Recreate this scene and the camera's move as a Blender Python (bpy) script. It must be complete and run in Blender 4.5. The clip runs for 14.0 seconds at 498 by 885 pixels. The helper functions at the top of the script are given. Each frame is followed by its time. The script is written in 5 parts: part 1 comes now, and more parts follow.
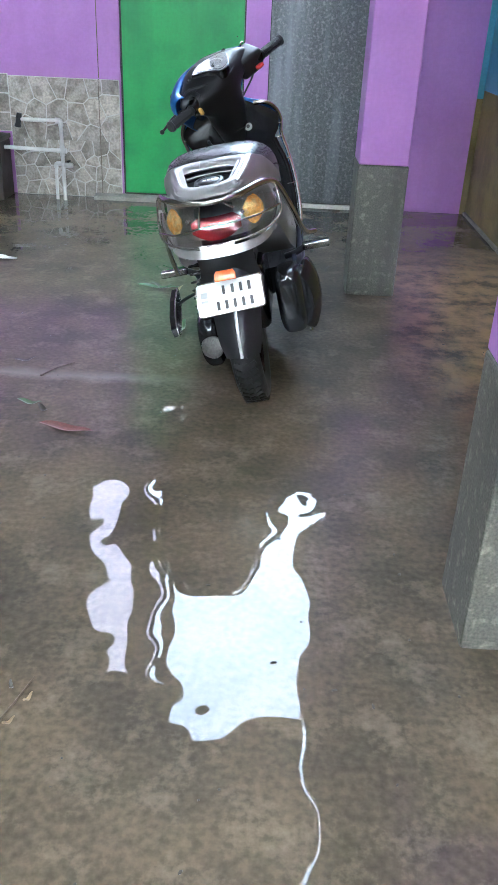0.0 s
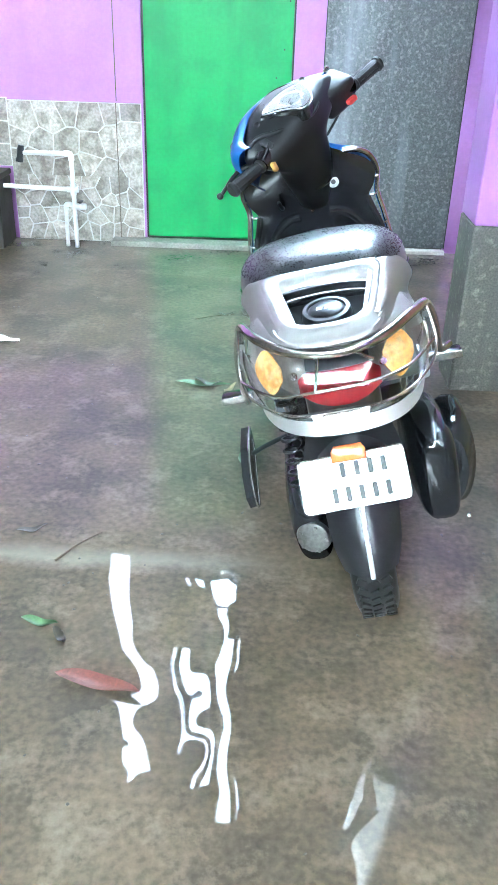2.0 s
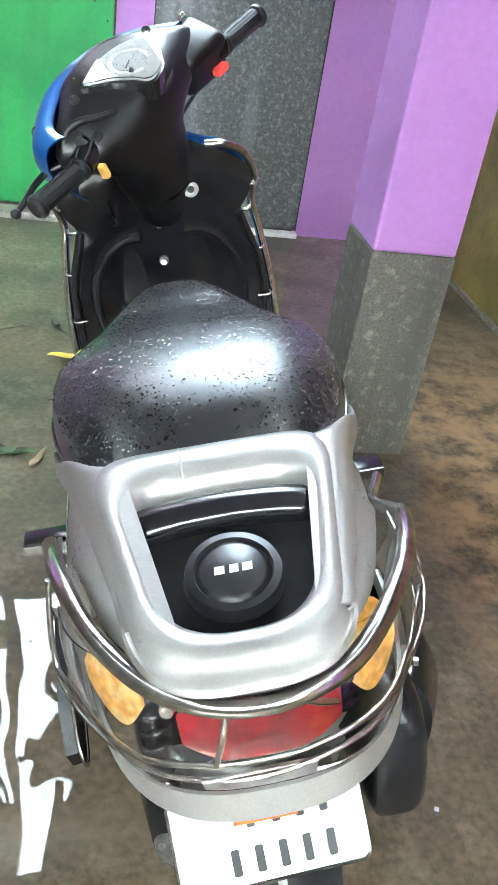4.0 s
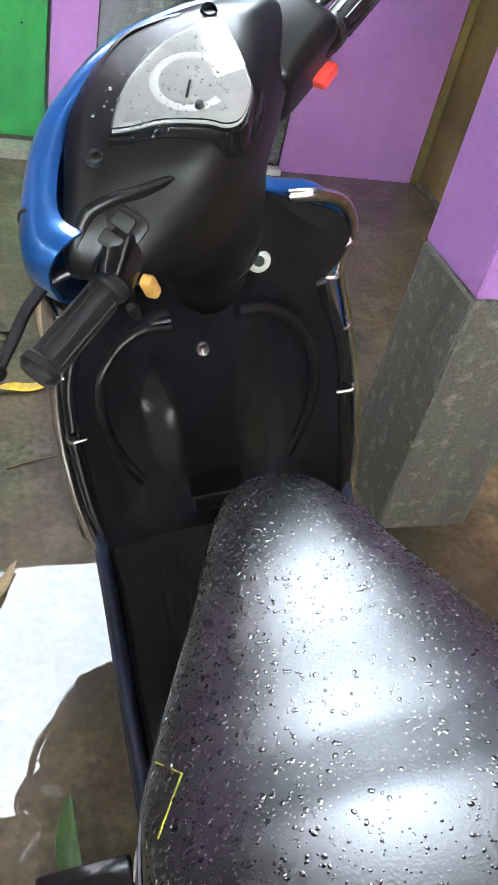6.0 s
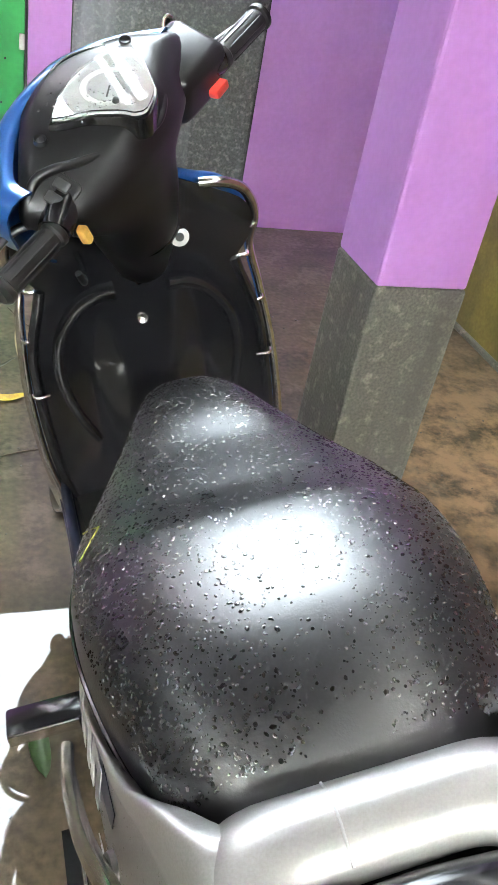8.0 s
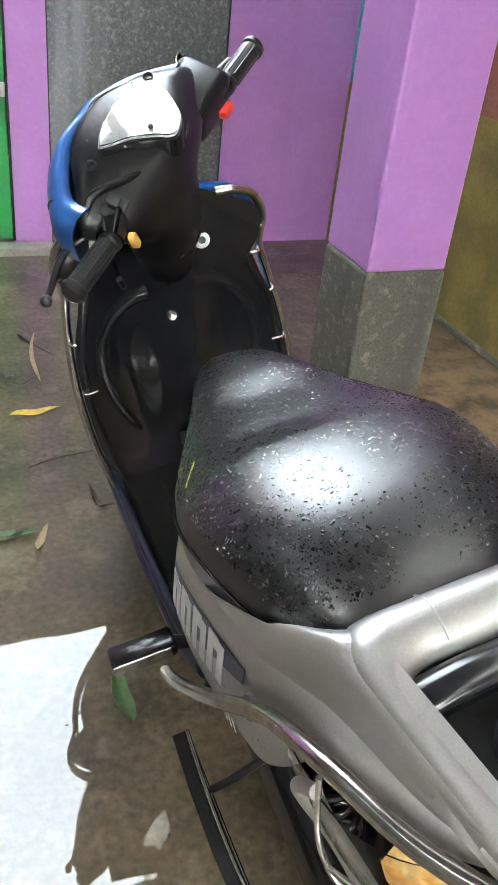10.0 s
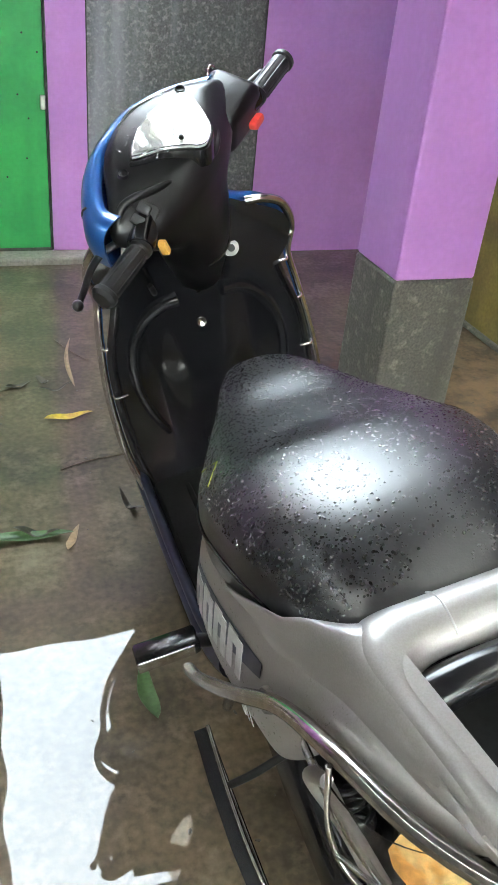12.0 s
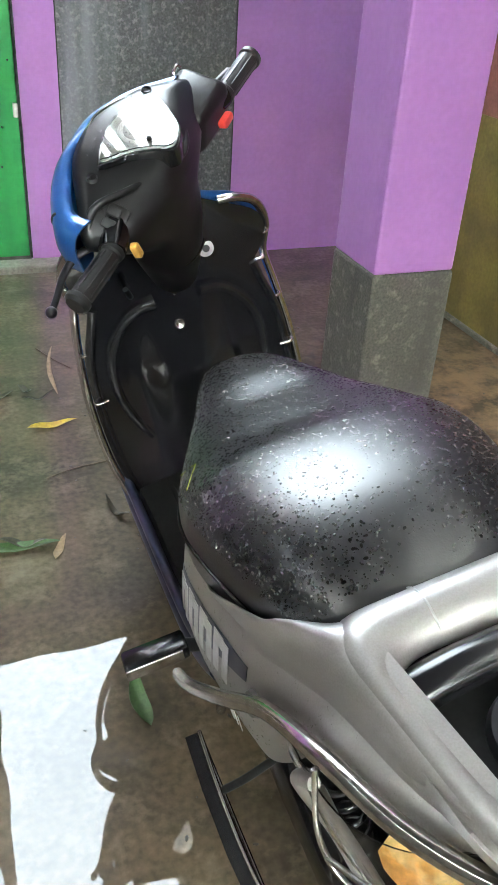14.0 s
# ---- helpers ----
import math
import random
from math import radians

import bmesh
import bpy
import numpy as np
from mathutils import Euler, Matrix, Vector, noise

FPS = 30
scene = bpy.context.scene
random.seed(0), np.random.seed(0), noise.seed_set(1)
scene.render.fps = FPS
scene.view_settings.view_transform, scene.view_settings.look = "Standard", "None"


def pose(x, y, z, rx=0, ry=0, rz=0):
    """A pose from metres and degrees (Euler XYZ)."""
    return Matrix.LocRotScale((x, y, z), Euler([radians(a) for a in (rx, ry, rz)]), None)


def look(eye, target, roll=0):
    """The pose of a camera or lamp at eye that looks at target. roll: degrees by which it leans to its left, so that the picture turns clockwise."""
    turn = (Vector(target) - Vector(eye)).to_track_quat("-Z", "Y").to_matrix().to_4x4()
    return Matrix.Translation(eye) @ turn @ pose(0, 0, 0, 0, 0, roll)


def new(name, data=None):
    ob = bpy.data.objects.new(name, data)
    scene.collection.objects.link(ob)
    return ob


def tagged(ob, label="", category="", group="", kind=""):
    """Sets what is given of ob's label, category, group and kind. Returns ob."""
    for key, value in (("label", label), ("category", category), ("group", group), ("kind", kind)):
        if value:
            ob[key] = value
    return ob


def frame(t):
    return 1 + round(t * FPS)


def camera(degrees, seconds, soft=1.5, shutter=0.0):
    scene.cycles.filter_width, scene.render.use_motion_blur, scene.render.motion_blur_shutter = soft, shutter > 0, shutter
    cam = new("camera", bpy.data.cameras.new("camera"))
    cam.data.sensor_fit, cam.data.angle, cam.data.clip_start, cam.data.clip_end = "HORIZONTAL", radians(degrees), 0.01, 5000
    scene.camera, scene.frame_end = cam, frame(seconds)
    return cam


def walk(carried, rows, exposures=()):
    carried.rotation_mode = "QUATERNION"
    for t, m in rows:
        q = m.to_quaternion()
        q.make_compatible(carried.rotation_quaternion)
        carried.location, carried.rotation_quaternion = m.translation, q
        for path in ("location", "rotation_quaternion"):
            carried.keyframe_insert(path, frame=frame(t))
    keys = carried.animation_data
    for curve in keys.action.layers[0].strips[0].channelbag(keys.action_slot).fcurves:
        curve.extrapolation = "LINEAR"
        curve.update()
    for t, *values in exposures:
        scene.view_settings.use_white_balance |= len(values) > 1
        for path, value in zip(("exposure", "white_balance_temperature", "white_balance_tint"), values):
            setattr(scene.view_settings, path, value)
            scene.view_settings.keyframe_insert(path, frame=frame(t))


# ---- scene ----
cam = camera(34.1, 14.0)
PATH = [
    (0, (0.43, 0.569, 1.182), (0.403, 2.333, 0.24), 2.6),
    (0.5, (0.281, 0.828, 1.189), (0.25, 2.575, 0.215), 2.8),
    (1, (0.28, 1.103, 1.175), (0.245, 2.85, 0.202), 2.0),
    (1.5, (0.246, 1.324, 1.199), (0.198, 3.09, 0.263), 2.6),
    (2, (0.142, 1.602, 1.208), (0.101, 3.365, 0.265), 1.8),
    (2.5, (0.113, 1.857, 1.169), (0.137, 3.617, 0.218), 2.2),
    (3, (0.137, 2.154, 1.21), (0.284, 3.935, 0.311), 3.4),
    (3.2, (0.127, 2.224, 1.208), (0.336, 3.99, 0.294), 5.0),
    (5.5, (0.063, 3.052, 1.208), (0.659, 4.475, -0.065), 13.0),
    (6, (-0.025, 3.251, 1.24), (0.593, 4.665, -0.032), 14.6),
    (6.5, (-0.042, 3.3, 1.235), (0.599, 4.732, -0.005), 16.5),
    (7, (-0.042, 3.269, 1.236), (0.634, 4.706, 0.02), 17.3),
    (7.5, (-0.01, 3.031, 1.232), (0.663, 4.533, 0.096), 14.3),
    (8, (-0.011, 2.898, 1.234), (0.628, 4.434, 0.124), 11.6),
    (8.5, (-0.07, 2.875, 1.25), (0.575, 4.421, 0.158), 9.6),
    (9, (-0.17, 2.81, 1.243), (0.53, 4.326, 0.14), 8.1),
    (9.2, (-0.188, 2.786, 1.244), (0.539, 4.298, 0.155), 7.4),
    (11.5, (-0.167, 2.69, 1.253), (0.454, 4.277, 0.205), 5.7),
    (12, (-0.177, 2.691, 1.254), (0.445, 4.28, 0.211), 5.8),
    (12.5, (-0.171, 2.694, 1.251), (0.45, 4.284, 0.209), 5.7),
    (13, (-0.165, 2.696, 1.25), (0.452, 4.288, 0.208), 5.6),
    (13.5, (-0.164, 2.697, 1.25), (0.452, 4.291, 0.211), 5.4),
    (14, (-0.157, 2.694, 1.249), (0.484, 4.278, 0.209), 3.8),
]
walk(cam, [(t, look(eye, target, roll)) for t, eye, target, roll in PATH],
     exposures=[(0.0, 5.92, 5420, 0), (0.8, 6.6, 5380, -5), (1.5, 6.85, 5350, -9), (2.2, 7.1, 5120, -7), (3.0, 7.02, 5120, -7), (3.5, 6.8, 5700, -6),
                (5.5, 6.32, 6150, 0), (6.5, 6.4, 6400, 4), (7.5, 6.68, 6500, 0), (9.0, 6.22, 6600, 0), (11.5, 6.21, 6420, -2), (14.0, 6.2, 6420, -2)])

# ---- light: overcast sky, mostly shut out by the roofs ----
world = bpy.data.worlds.new("overcast_sky")
scene.world = world
world.use_nodes = True
wn, wl = world.node_tree.nodes, world.node_tree.links
sky = wn.new("ShaderNodeTexSky")
sky.sky_type, sky.sun_disc = "NISHITA", False
sky.sun_elevation, sky.sun_rotation = radians(58), radians(200)
sky.air_density, sky.dust_density, sky.ozone_density = 1.0, 6.0, 1.0
pale = wn.new("ShaderNodeHueSaturation")
pale.inputs["Saturation"].default_value = 0.35
wl.new(sky.outputs[0], pale.inputs["Color"])
wl.new(pale.outputs[0], wn["Background"].inputs["Color"])
wn["Background"].inputs["Strength"].default_value = 0.15

sun = new("sun", bpy.data.lights.new("sun", "SUN"))
sun.data.energy, sun.data.angle, sun.data.color = 0.6, radians(25), (1.0, 0.97, 0.93)
sun.matrix_world = look((-2, -8, 14), (0, 0, 0))


# ---- materials ----
def material(name, base, rough=0.6, metal=0.0, vary=0.15, scale=12.0, fine=90.0, bump=0.15, depth=0.004, coat=0.0,
             second=None, mix=(0.45, 0.6), rough_vary=0.1, per_object=0.0, coat_rough=0.03, spec=0.5):
    """A surface with a base colour that varies at two scales, a second colour in stains, roughness that varies, and fine relief."""
    m = bpy.data.materials.new(name)
    m.use_nodes = True
    n, l = m.node_tree.nodes, m.node_tree.links
    p = n["Principled BSDF"]
    tc = n.new("ShaderNodeTexCoord")
    big, small = n.new("ShaderNodeTexNoise"), n.new("ShaderNodeTexNoise")
    for tex, s, d in ((big, scale, 5.0), (small, fine, 3.0)):
        tex.inputs["Scale"].default_value, tex.inputs["Detail"].default_value = s, d
        l.new(tc.outputs["Object"], tex.inputs["Vector"])
    stain = n.new("ShaderNodeMapRange")
    stain.inputs["From Min"].default_value, stain.inputs["From Max"].default_value = mix
    l.new(big.outputs["Fac"], stain.inputs["Value"])
    two = n.new("ShaderNodeMix")
    two.data_type = "RGBA"
    two.inputs[6].default_value = (*base, 1)
    two.inputs[7].default_value = (*(second or [c * (1 - vary) for c in base]), 1)
    l.new(stain.outputs[0], two.inputs[0])
    grain = n.new("ShaderNodeMapRange")
    grain.inputs["From Min"].default_value, grain.inputs["From Max"].default_value = 0.3, 0.7
    grain.inputs["To Min"].default_value, grain.inputs["To Max"].default_value = 1 - vary, 1 + vary
    l.new(small.outputs["Fac"], grain.inputs["Value"])
    hsv = n.new("ShaderNodeHueSaturation")
    l.new(two.outputs[2], hsv.inputs["Color"])
    if per_object:
        info, jig, times = n.new("ShaderNodeObjectInfo"), n.new("ShaderNodeMapRange"), n.new("ShaderNodeMath")
        jig.inputs["To Min"].default_value, jig.inputs["To Max"].default_value = 1 - per_object, 1 + per_object
        times.operation = "MULTIPLY"
        l.new(info.outputs["Random"], jig.inputs["Value"])
        l.new(jig.outputs[0], times.inputs[0])
        l.new(grain.outputs[0], times.inputs[1])
        l.new(times.outputs[0], hsv.inputs["Value"])
    else:
        l.new(grain.outputs[0], hsv.inputs["Value"])
    l.new(hsv.outputs[0], p.inputs["Base Color"])
    rr = n.new("ShaderNodeMapRange")
    rr.inputs["To Min"].default_value, rr.inputs["To Max"].default_value = max(0.0, rough - rough_vary), min(1.0, rough + rough_vary)
    l.new(big.outputs["Fac"], rr.inputs["Value"])
    l.new(rr.outputs[0], p.inputs["Roughness"])
    p.inputs["Metallic"].default_value = metal
    p.inputs["Specular IOR Level"].default_value = spec
    p.inputs["Coat Weight"].default_value, p.inputs["Coat Roughness"].default_value = coat, coat_rough
    if bump:
        b = n.new("ShaderNodeBump")
        b.inputs["Strength"].default_value, b.inputs["Distance"].default_value = bump, depth
        l.new(small.outputs["Fac"], b.inputs["Height"])
        l.new(b.outputs[0], p.inputs["Normal"])
    return m


def shader(m):
    return m.node_tree.nodes, m.node_tree.links, m.node_tree.nodes["Principled BSDF"]


def math_node(n, l, op, a, b=0.0):
    x = n.new("ShaderNodeMath")
    x.operation = op
    for k, v in enumerate((a, b)):
        if isinstance(v, (int, float)):
            x.inputs[k].default_value = v
        else:
            l.new(v, x.inputs[k])
    return x.outputs[0]


def wet_floor():
    """Brown-grey concrete under a film of muddy rainwater: a clear coat with slow ripples and rings where drops fall."""
    m = material("wet_concrete", (0.110, 0.084, 0.054), rough=0.55, vary=0.27, scale=3.4, fine=60, bump=0.2, depth=0.003,
                 second=(0.058, 0.047, 0.034), mix=(0.36, 0.66))
    n, l, p = shader(m)
    tc = n.new("ShaderNodeTexCoord")
    # pale lime marks and green algae
    lime, alga = n.new("ShaderNodeTexNoise"), n.new("ShaderNodeTexNoise")
    for tex, s in ((lime, 7.5), (alga, 4.1)):
        tex.inputs["Scale"].default_value, tex.inputs["Detail"].default_value = s, 8.0
        tex.inputs["Roughness"].default_value = 0.65
    shift = n.new("ShaderNodeMapping")
    shift.inputs["Location"].default_value = (3.1, 7.7, 0)
    l.new(tc.outputs["Object"], shift.inputs["Vector"])
    l.new(tc.outputs["Object"], lime.inputs["Vector"])
    l.new(shift.outputs[0], alga.inputs["Vector"])
    old = p.inputs["Base Color"].links[0].from_socket
    for tex, lo, hi, colour, amount in ((lime, 0.52, 0.70, (0.19, 0.156, 0.112), 0.60), (alga, 0.56, 0.75, (0.040, 0.039, 0.018), 0.7)):
        r = n.new("ShaderNodeMapRange")
        r.inputs["From Min"].default_value, r.inputs["From Max"].default_value = lo, hi
        r.inputs["To Max"].default_value = amount
        l.new(tex.outputs["Fac"], r.inputs["Value"])
        x = n.new("ShaderNodeMix")
        x.data_type = "RGBA"
        x.inputs[7].default_value = (*colour, 1)
        l.new(r.outputs[0], x.inputs[0])
        l.new(old, x.inputs[6])
        old = x.outputs[2]
    l.new(old, p.inputs["Base Color"])
    # a pale worn edge of the old slab across the yard
    sep = n.new("ShaderNodeSeparateXYZ")
    l.new(tc.outputs["Object"], sep.inputs[0])
    bend = math_node(n, l, "ADD", sep.outputs["Y"], math_node(n, l, "MULTIPLY", lime.outputs["Fac"], 0.10))
    band = n.new("ShaderNodeMapRange")
    band.inputs["From Min"].default_value, band.inputs["From Max"].default_value, band.inputs["To Min"].default_value, band.inputs["To Max"].default_value = 0.0, 0.06, 0.5, 0.0
    l.new(math_node(n, l, "ABSOLUTE", math_node(n, l, "SUBTRACT", bend, 3.27)), band.inputs["Value"])
    west = n.new("ShaderNodeMapRange")
    west.inputs["From Min"].default_value, west.inputs["From Max"].default_value = 0.25, -0.1
    l.new(sep.outputs["X"], west.inputs["Value"])
    x = n.new("ShaderNodeMix")
    x.data_type = "RGBA"
    x.inputs[7].default_value = (0.27, 0.245, 0.20, 1)
    l.new(math_node(n, l, "MULTIPLY", band.outputs[0], west.outputs[0]), x.inputs[0])
    l.new(old, x.inputs[6])
    # trodden brown earth under the veranda
    clod = n.new("ShaderNodeTexNoise")
    clod.inputs["Scale"].default_value, clod.inputs["Detail"].default_value, clod.inputs["Roughness"].default_value = 9.0, 9.0, 0.7
    l.new(tc.outputs["Object"], clod.inputs["Vector"])
    spread = n.new("ShaderNodeMapRange")
    spread.inputs["From Min"].default_value, spread.inputs["From Max"].default_value = 0.92, 1.12
    l.new(sep.outputs["X"], spread.inputs["Value"])
    reach = n.new("ShaderNodeMapRange")
    reach.inputs["From Min"].default_value, reach.inputs["From Max"].default_value = 5.4, 4.6
    l.new(sep.outputs["Y"], reach.inputs["Value"])
    start = n.new("ShaderNodeMapRange")
    start.inputs["From Min"].default_value, start.inputs["From Max"].default_value = 2.9, 3.5
    l.new(sep.outputs["Y"], start.inputs["Value"])
    lumps = n.new("ShaderNodeMapRange")
    lumps.inputs["From Min"].default_value, lumps.inputs["From Max"].default_value = 0.40, 0.58
    l.new(clod.outputs["Fac"], lumps.inputs["Value"])
    earth = n.new("ShaderNodeMix")
    earth.data_type = "RGBA"
    earth.inputs[7].default_value = (0.30, 0.195, 0.11, 1)
    l.new(math_node(n, l, "MULTIPLY", math_node(n, l, "MULTIPLY", math_node(n, l, "MULTIPLY", spread.outputs[0], start.outputs[0]), reach.outputs[0]), lumps.outputs[0]), earth.inputs[0])
    l.new(x.outputs[2], earth.inputs[6])
    l.new(earth.outputs[2], p.inputs["Base Color"])
    # water film
    p.inputs["Specular IOR Level"].default_value = 0.12
    p.inputs["Coat Weight"].default_value, p.inputs["Coat IOR"].default_value = 1.0, 1.42
    p.inputs["Coat Roughness"].default_value = 0.0
    wave = n.new("ShaderNodeTexNoise")
    wave.inputs["Scale"].default_value, wave.inputs["Detail"].default_value = 5.5, 0.9
    l.new(tc.outputs["Object"], wave.inputs["Vector"])
    calm = n.new("ShaderNodeMapRange")  # deeper, calmer water before the house
    calm.inputs["From Min"].default_value, calm.inputs["From Max"].default_value = 2.9, 4.0
    calm.inputs["To Min"].default_value, calm.inputs["To Max"].default_value = 1.0, 0.05
    l.new(sep.outputs["Y"], calm.inputs["Value"])
    height = math_node(n, l, "MULTIPLY", wave.outputs["Fac"], calm.outputs[0])
    for cx, cy, k, size in ((-0.28, 5.5, 95.0, 0.30), (1.22, 3.87, 130.0, 0.22), (-0.55, 5.2, 120.0, 0.16)):
        at = n.new("ShaderNodeVectorMath")
        at.operation = "DISTANCE"
        at.inputs[1].default_value = (cx, cy, 0)
        l.new(tc.outputs["Object"], at.inputs[0])
        ring = math_node(n, l, "SINE", math_node(n, l, "MULTIPLY", at.outputs["Value"], k))
        fade = n.new("ShaderNodeMapRange")
        fade.inputs["From Min"].default_value, fade.inputs["From Max"].default_value = size, 0.0
        fade.inputs["To Max"].default_value = 0.06
        l.new(at.outputs["Value"], fade.inputs["Value"])
        height = math_node(n, l, "ADD", height, math_node(n, l, "MULTIPLY", ring, fade.outputs[0]))
    b = n.new("ShaderNodeBump")
    b.inputs["Strength"].default_value, b.inputs["Distance"].default_value = 0.55, 0.010
    l.new(height, b.inputs["Height"])
    l.new(b.outputs[0], p.inputs["Coat Normal"])
    return m


M = dict(
    floor=wet_floor(),
    pink=material("pink_wall_paint", (0.47, 0.22, 0.56), rough=0.5, vary=0.04, scale=3.0, fine=60, bump=0.08, second=(0.42, 0.19, 0.51), mix=(0.4, 0.7)),
    cement=material("bare_cement_dado", (0.115, 0.110, 0.092), rough=0.6, vary=0.32, scale=34, fine=150, bump=0.25, second=(0.23, 0.22, 0.18), mix=(0.54, 0.70)),
    tin=material("galvanised_sheet", (0.115, 0.122, 0.122), rough=0.45, metal=0.35, vary=0.30, scale=52, fine=120, bump=0.05, second=(0.21, 0.215, 0.21), mix=(0.52, 0.64)),
    green=material("green_door_paint", (0.05, 0.36, 0.09), rough=0.4, vary=0.06, scale=4, fine=50, bump=0.06, second=(0.04, 0.30, 0.08)),
    stone=material("crazy_paving_stone", (0.43, 0.385, 0.33), rough=0.6, vary=0.28, scale=16, fine=70, bump=0.35, second=(0.26, 0.225, 0.185), per_object=0.3),
    joint=material("white_mortar", (0.62, 0.60, 0.56), rough=0.8, vary=0.12, scale=20, fine=120),
    olive=material("olive_wall_paint", (0.24, 0.19, 0.055), rough=0.5, vary=0.12, scale=5, fine=70, second=(0.17, 0.135, 0.045)),
    blue=material("blue_wall_paint", (0.10, 0.36, 0.46), rough=0.5, vary=0.08, scale=5, fine=70),
    brickred=material("red_brown_wall_paint", (0.30, 0.12, 0.09), rough=0.55, vary=0.12, scale=5, fine=70),
    plinth=material("plinth_concrete", (0.27, 0.26, 0.23), rough=0.5, vary=0.2, scale=9, fine=80, bump=0.25),
    timber=material("weathered_timber", (0.16, 0.12, 0.09), rough=0.7, vary=0.25, scale=6, fine=50),
    board=material("tan_timber", (0.36, 0.25, 0.13), rough=0.6, vary=0.2, scale=5, fine=60),
    pale=material("pale_lilac_paint", (0.17, 0.145, 0.20), rough=0.6, vary=0.05, scale=3, fine=40),
    darkwood=material("dark_wet_wood", (0.035, 0.026, 0.02), rough=0.5, vary=0.25, scale=8, fine=60),
    bark=material("dry_bark", (0.09, 0.065, 0.04), rough=0.7, vary=0.25, scale=30, fine=120),
    leaf_yellow=material("yellow_leaf", (0.62, 0.44, 0.03), rough=0.4, vary=0.15, scale=40, fine=150, second=(0.45, 0.28, 0.03)),
    leaf_dry=material("dry_leaf", (0.28, 0.20, 0.11), rough=0.6, vary=0.2, scale=40, fine=150),
    leaf_green=material("wet_green_leaf", (0.05, 0.10, 0.03), rough=0.35, vary=0.2, scale=40, fine=150),
    leaf_dark=material("rotten_leaf", (0.035, 0.028, 0.018), rough=0.4, vary=0.25, scale=40, fine=150),
    leaf_red=material("red_brown_leaf", (0.13, 0.036, 0.024), rough=0.45, vary=0.2, scale=40, fine=150),
    yellow_cloth=material("yellow_cloth", (0.70, 0.52, 0.05), rough=0.8, vary=0.12, scale=20, fine=120),
    # kept dark so the unseen roofs and walls bounce little light
    slab=material("dark_blocker_concrete", (0.13, 0.12, 0.11), rough=0.8, vary=0.15, scale=3, fine=40),
    pvc=material("white_plastic_pipe", (0.72, 0.71, 0.68), rough=0.35, vary=0.06, scale=14, fine=60, bump=0.03),
    black=material("black_plastic", (0.012, 0.012, 0.014), rough=0.32, vary=0.2, scale=10, fine=160, bump=0.05, depth=0.001),
    gloss_black=material("satin_black_panel", (0.010, 0.010, 0.012), rough=0.17, vary=0.15, scale=8, fine=120, bump=0.03, depth=0.001),
)


def washed(m, colour, amount):
    """Pale streaks that rain has washed down a sheet."""
    n, l, p = shader(m)
    tc, squeeze, tex = n.new("ShaderNodeTexCoord"), n.new("ShaderNodeMapping"), n.new("ShaderNodeTexNoise")
    squeeze.inputs["Scale"].default_value = (9.0, 9.0, 0.7)
    tex.inputs["Scale"].default_value, tex.inputs["Detail"].default_value = 1.0, 6.0
    l.new(tc.outputs["Object"], squeeze.inputs["Vector"])
    l.new(squeeze.outputs[0], tex.inputs["Vector"])
    r, x = n.new("ShaderNodeMapRange"), n.new("ShaderNodeMix")
    r.inputs["From Min"].default_value, r.inputs["From Max"].default_value, r.inputs["To Max"].default_value = 0.50, 0.70, amount
    l.new(tex.outputs["Fac"], r.inputs["Value"])
    x.data_type = "RGBA"
    x.inputs[7].default_value = (*colour, 1)
    l.new(r.outputs[0], x.inputs[0])
    l.new(p.inputs["Base Color"].links[0].from_socket, x.inputs[6])
    l.new(x.outputs[2], p.inputs["Base Color"])


washed(M["tin"], (0.30, 0.32, 0.34), 0.55)
washed(M["green"], (0.035, 0.24, 0.07), 0.5)
washed(M["pink"], (0.40, 0.185, 0.49), 0.4)
washed(M["cement"], (0.062, 0.058, 0.050), 0.6)


# ---- mesh helpers ----
def part(name, bm, mat, parent=None, label="", m=None):
    """Links a bmesh as one mesh object, under a thing or a part where one is given."""
    me = bpy.data.meshes.new(name)
    bm.normal_update()
    bm.to_mesh(me)
    bm.free()
    me.materials.append(mat)
    ob = new(name, me)
    ob.parent = parent
    if m is not None:
        ob.matrix_basis = m
    if label:
        ob["label"] = label
    return ob


def empty(name, m, label, category, group=""):
    ob = new(name)
    ob.empty_display_size = 0.1
    ob.matrix_basis = m
    return tagged(ob, label, category, group)


def smooth(ob, angle=40):
    for f in ob.data.polygons:
        f.use_smooth = True
    ob.data.set_sharp_from_angle(angle=radians(angle))
    return ob


def box(x0, y0, z0, x1, y1, z1, bevel=0.0, seg=2, bm=None):
    own = bm is None
    bm = bm or bmesh.new()
    r = bmesh.ops.create_cube(bm, size=1.0, matrix=Matrix.LocRotScale(((x0 + x1) / 2, (y0 + y1) / 2, (z0 + z1) / 2), None, (x1 - x0, y1 - y0, z1 - z0)))
    if bevel:
        edges = list({e for v in r["verts"] for e in v.link_edges})
        bmesh.ops.bevel(bm, geom=edges, offset=bevel, segments=seg, affect="EDGES", profile=0.5)
    return bm


def structure(name, bm, mat, label="", category=""):
    return tagged(part(name, bm, mat), label, category, kind="structure")


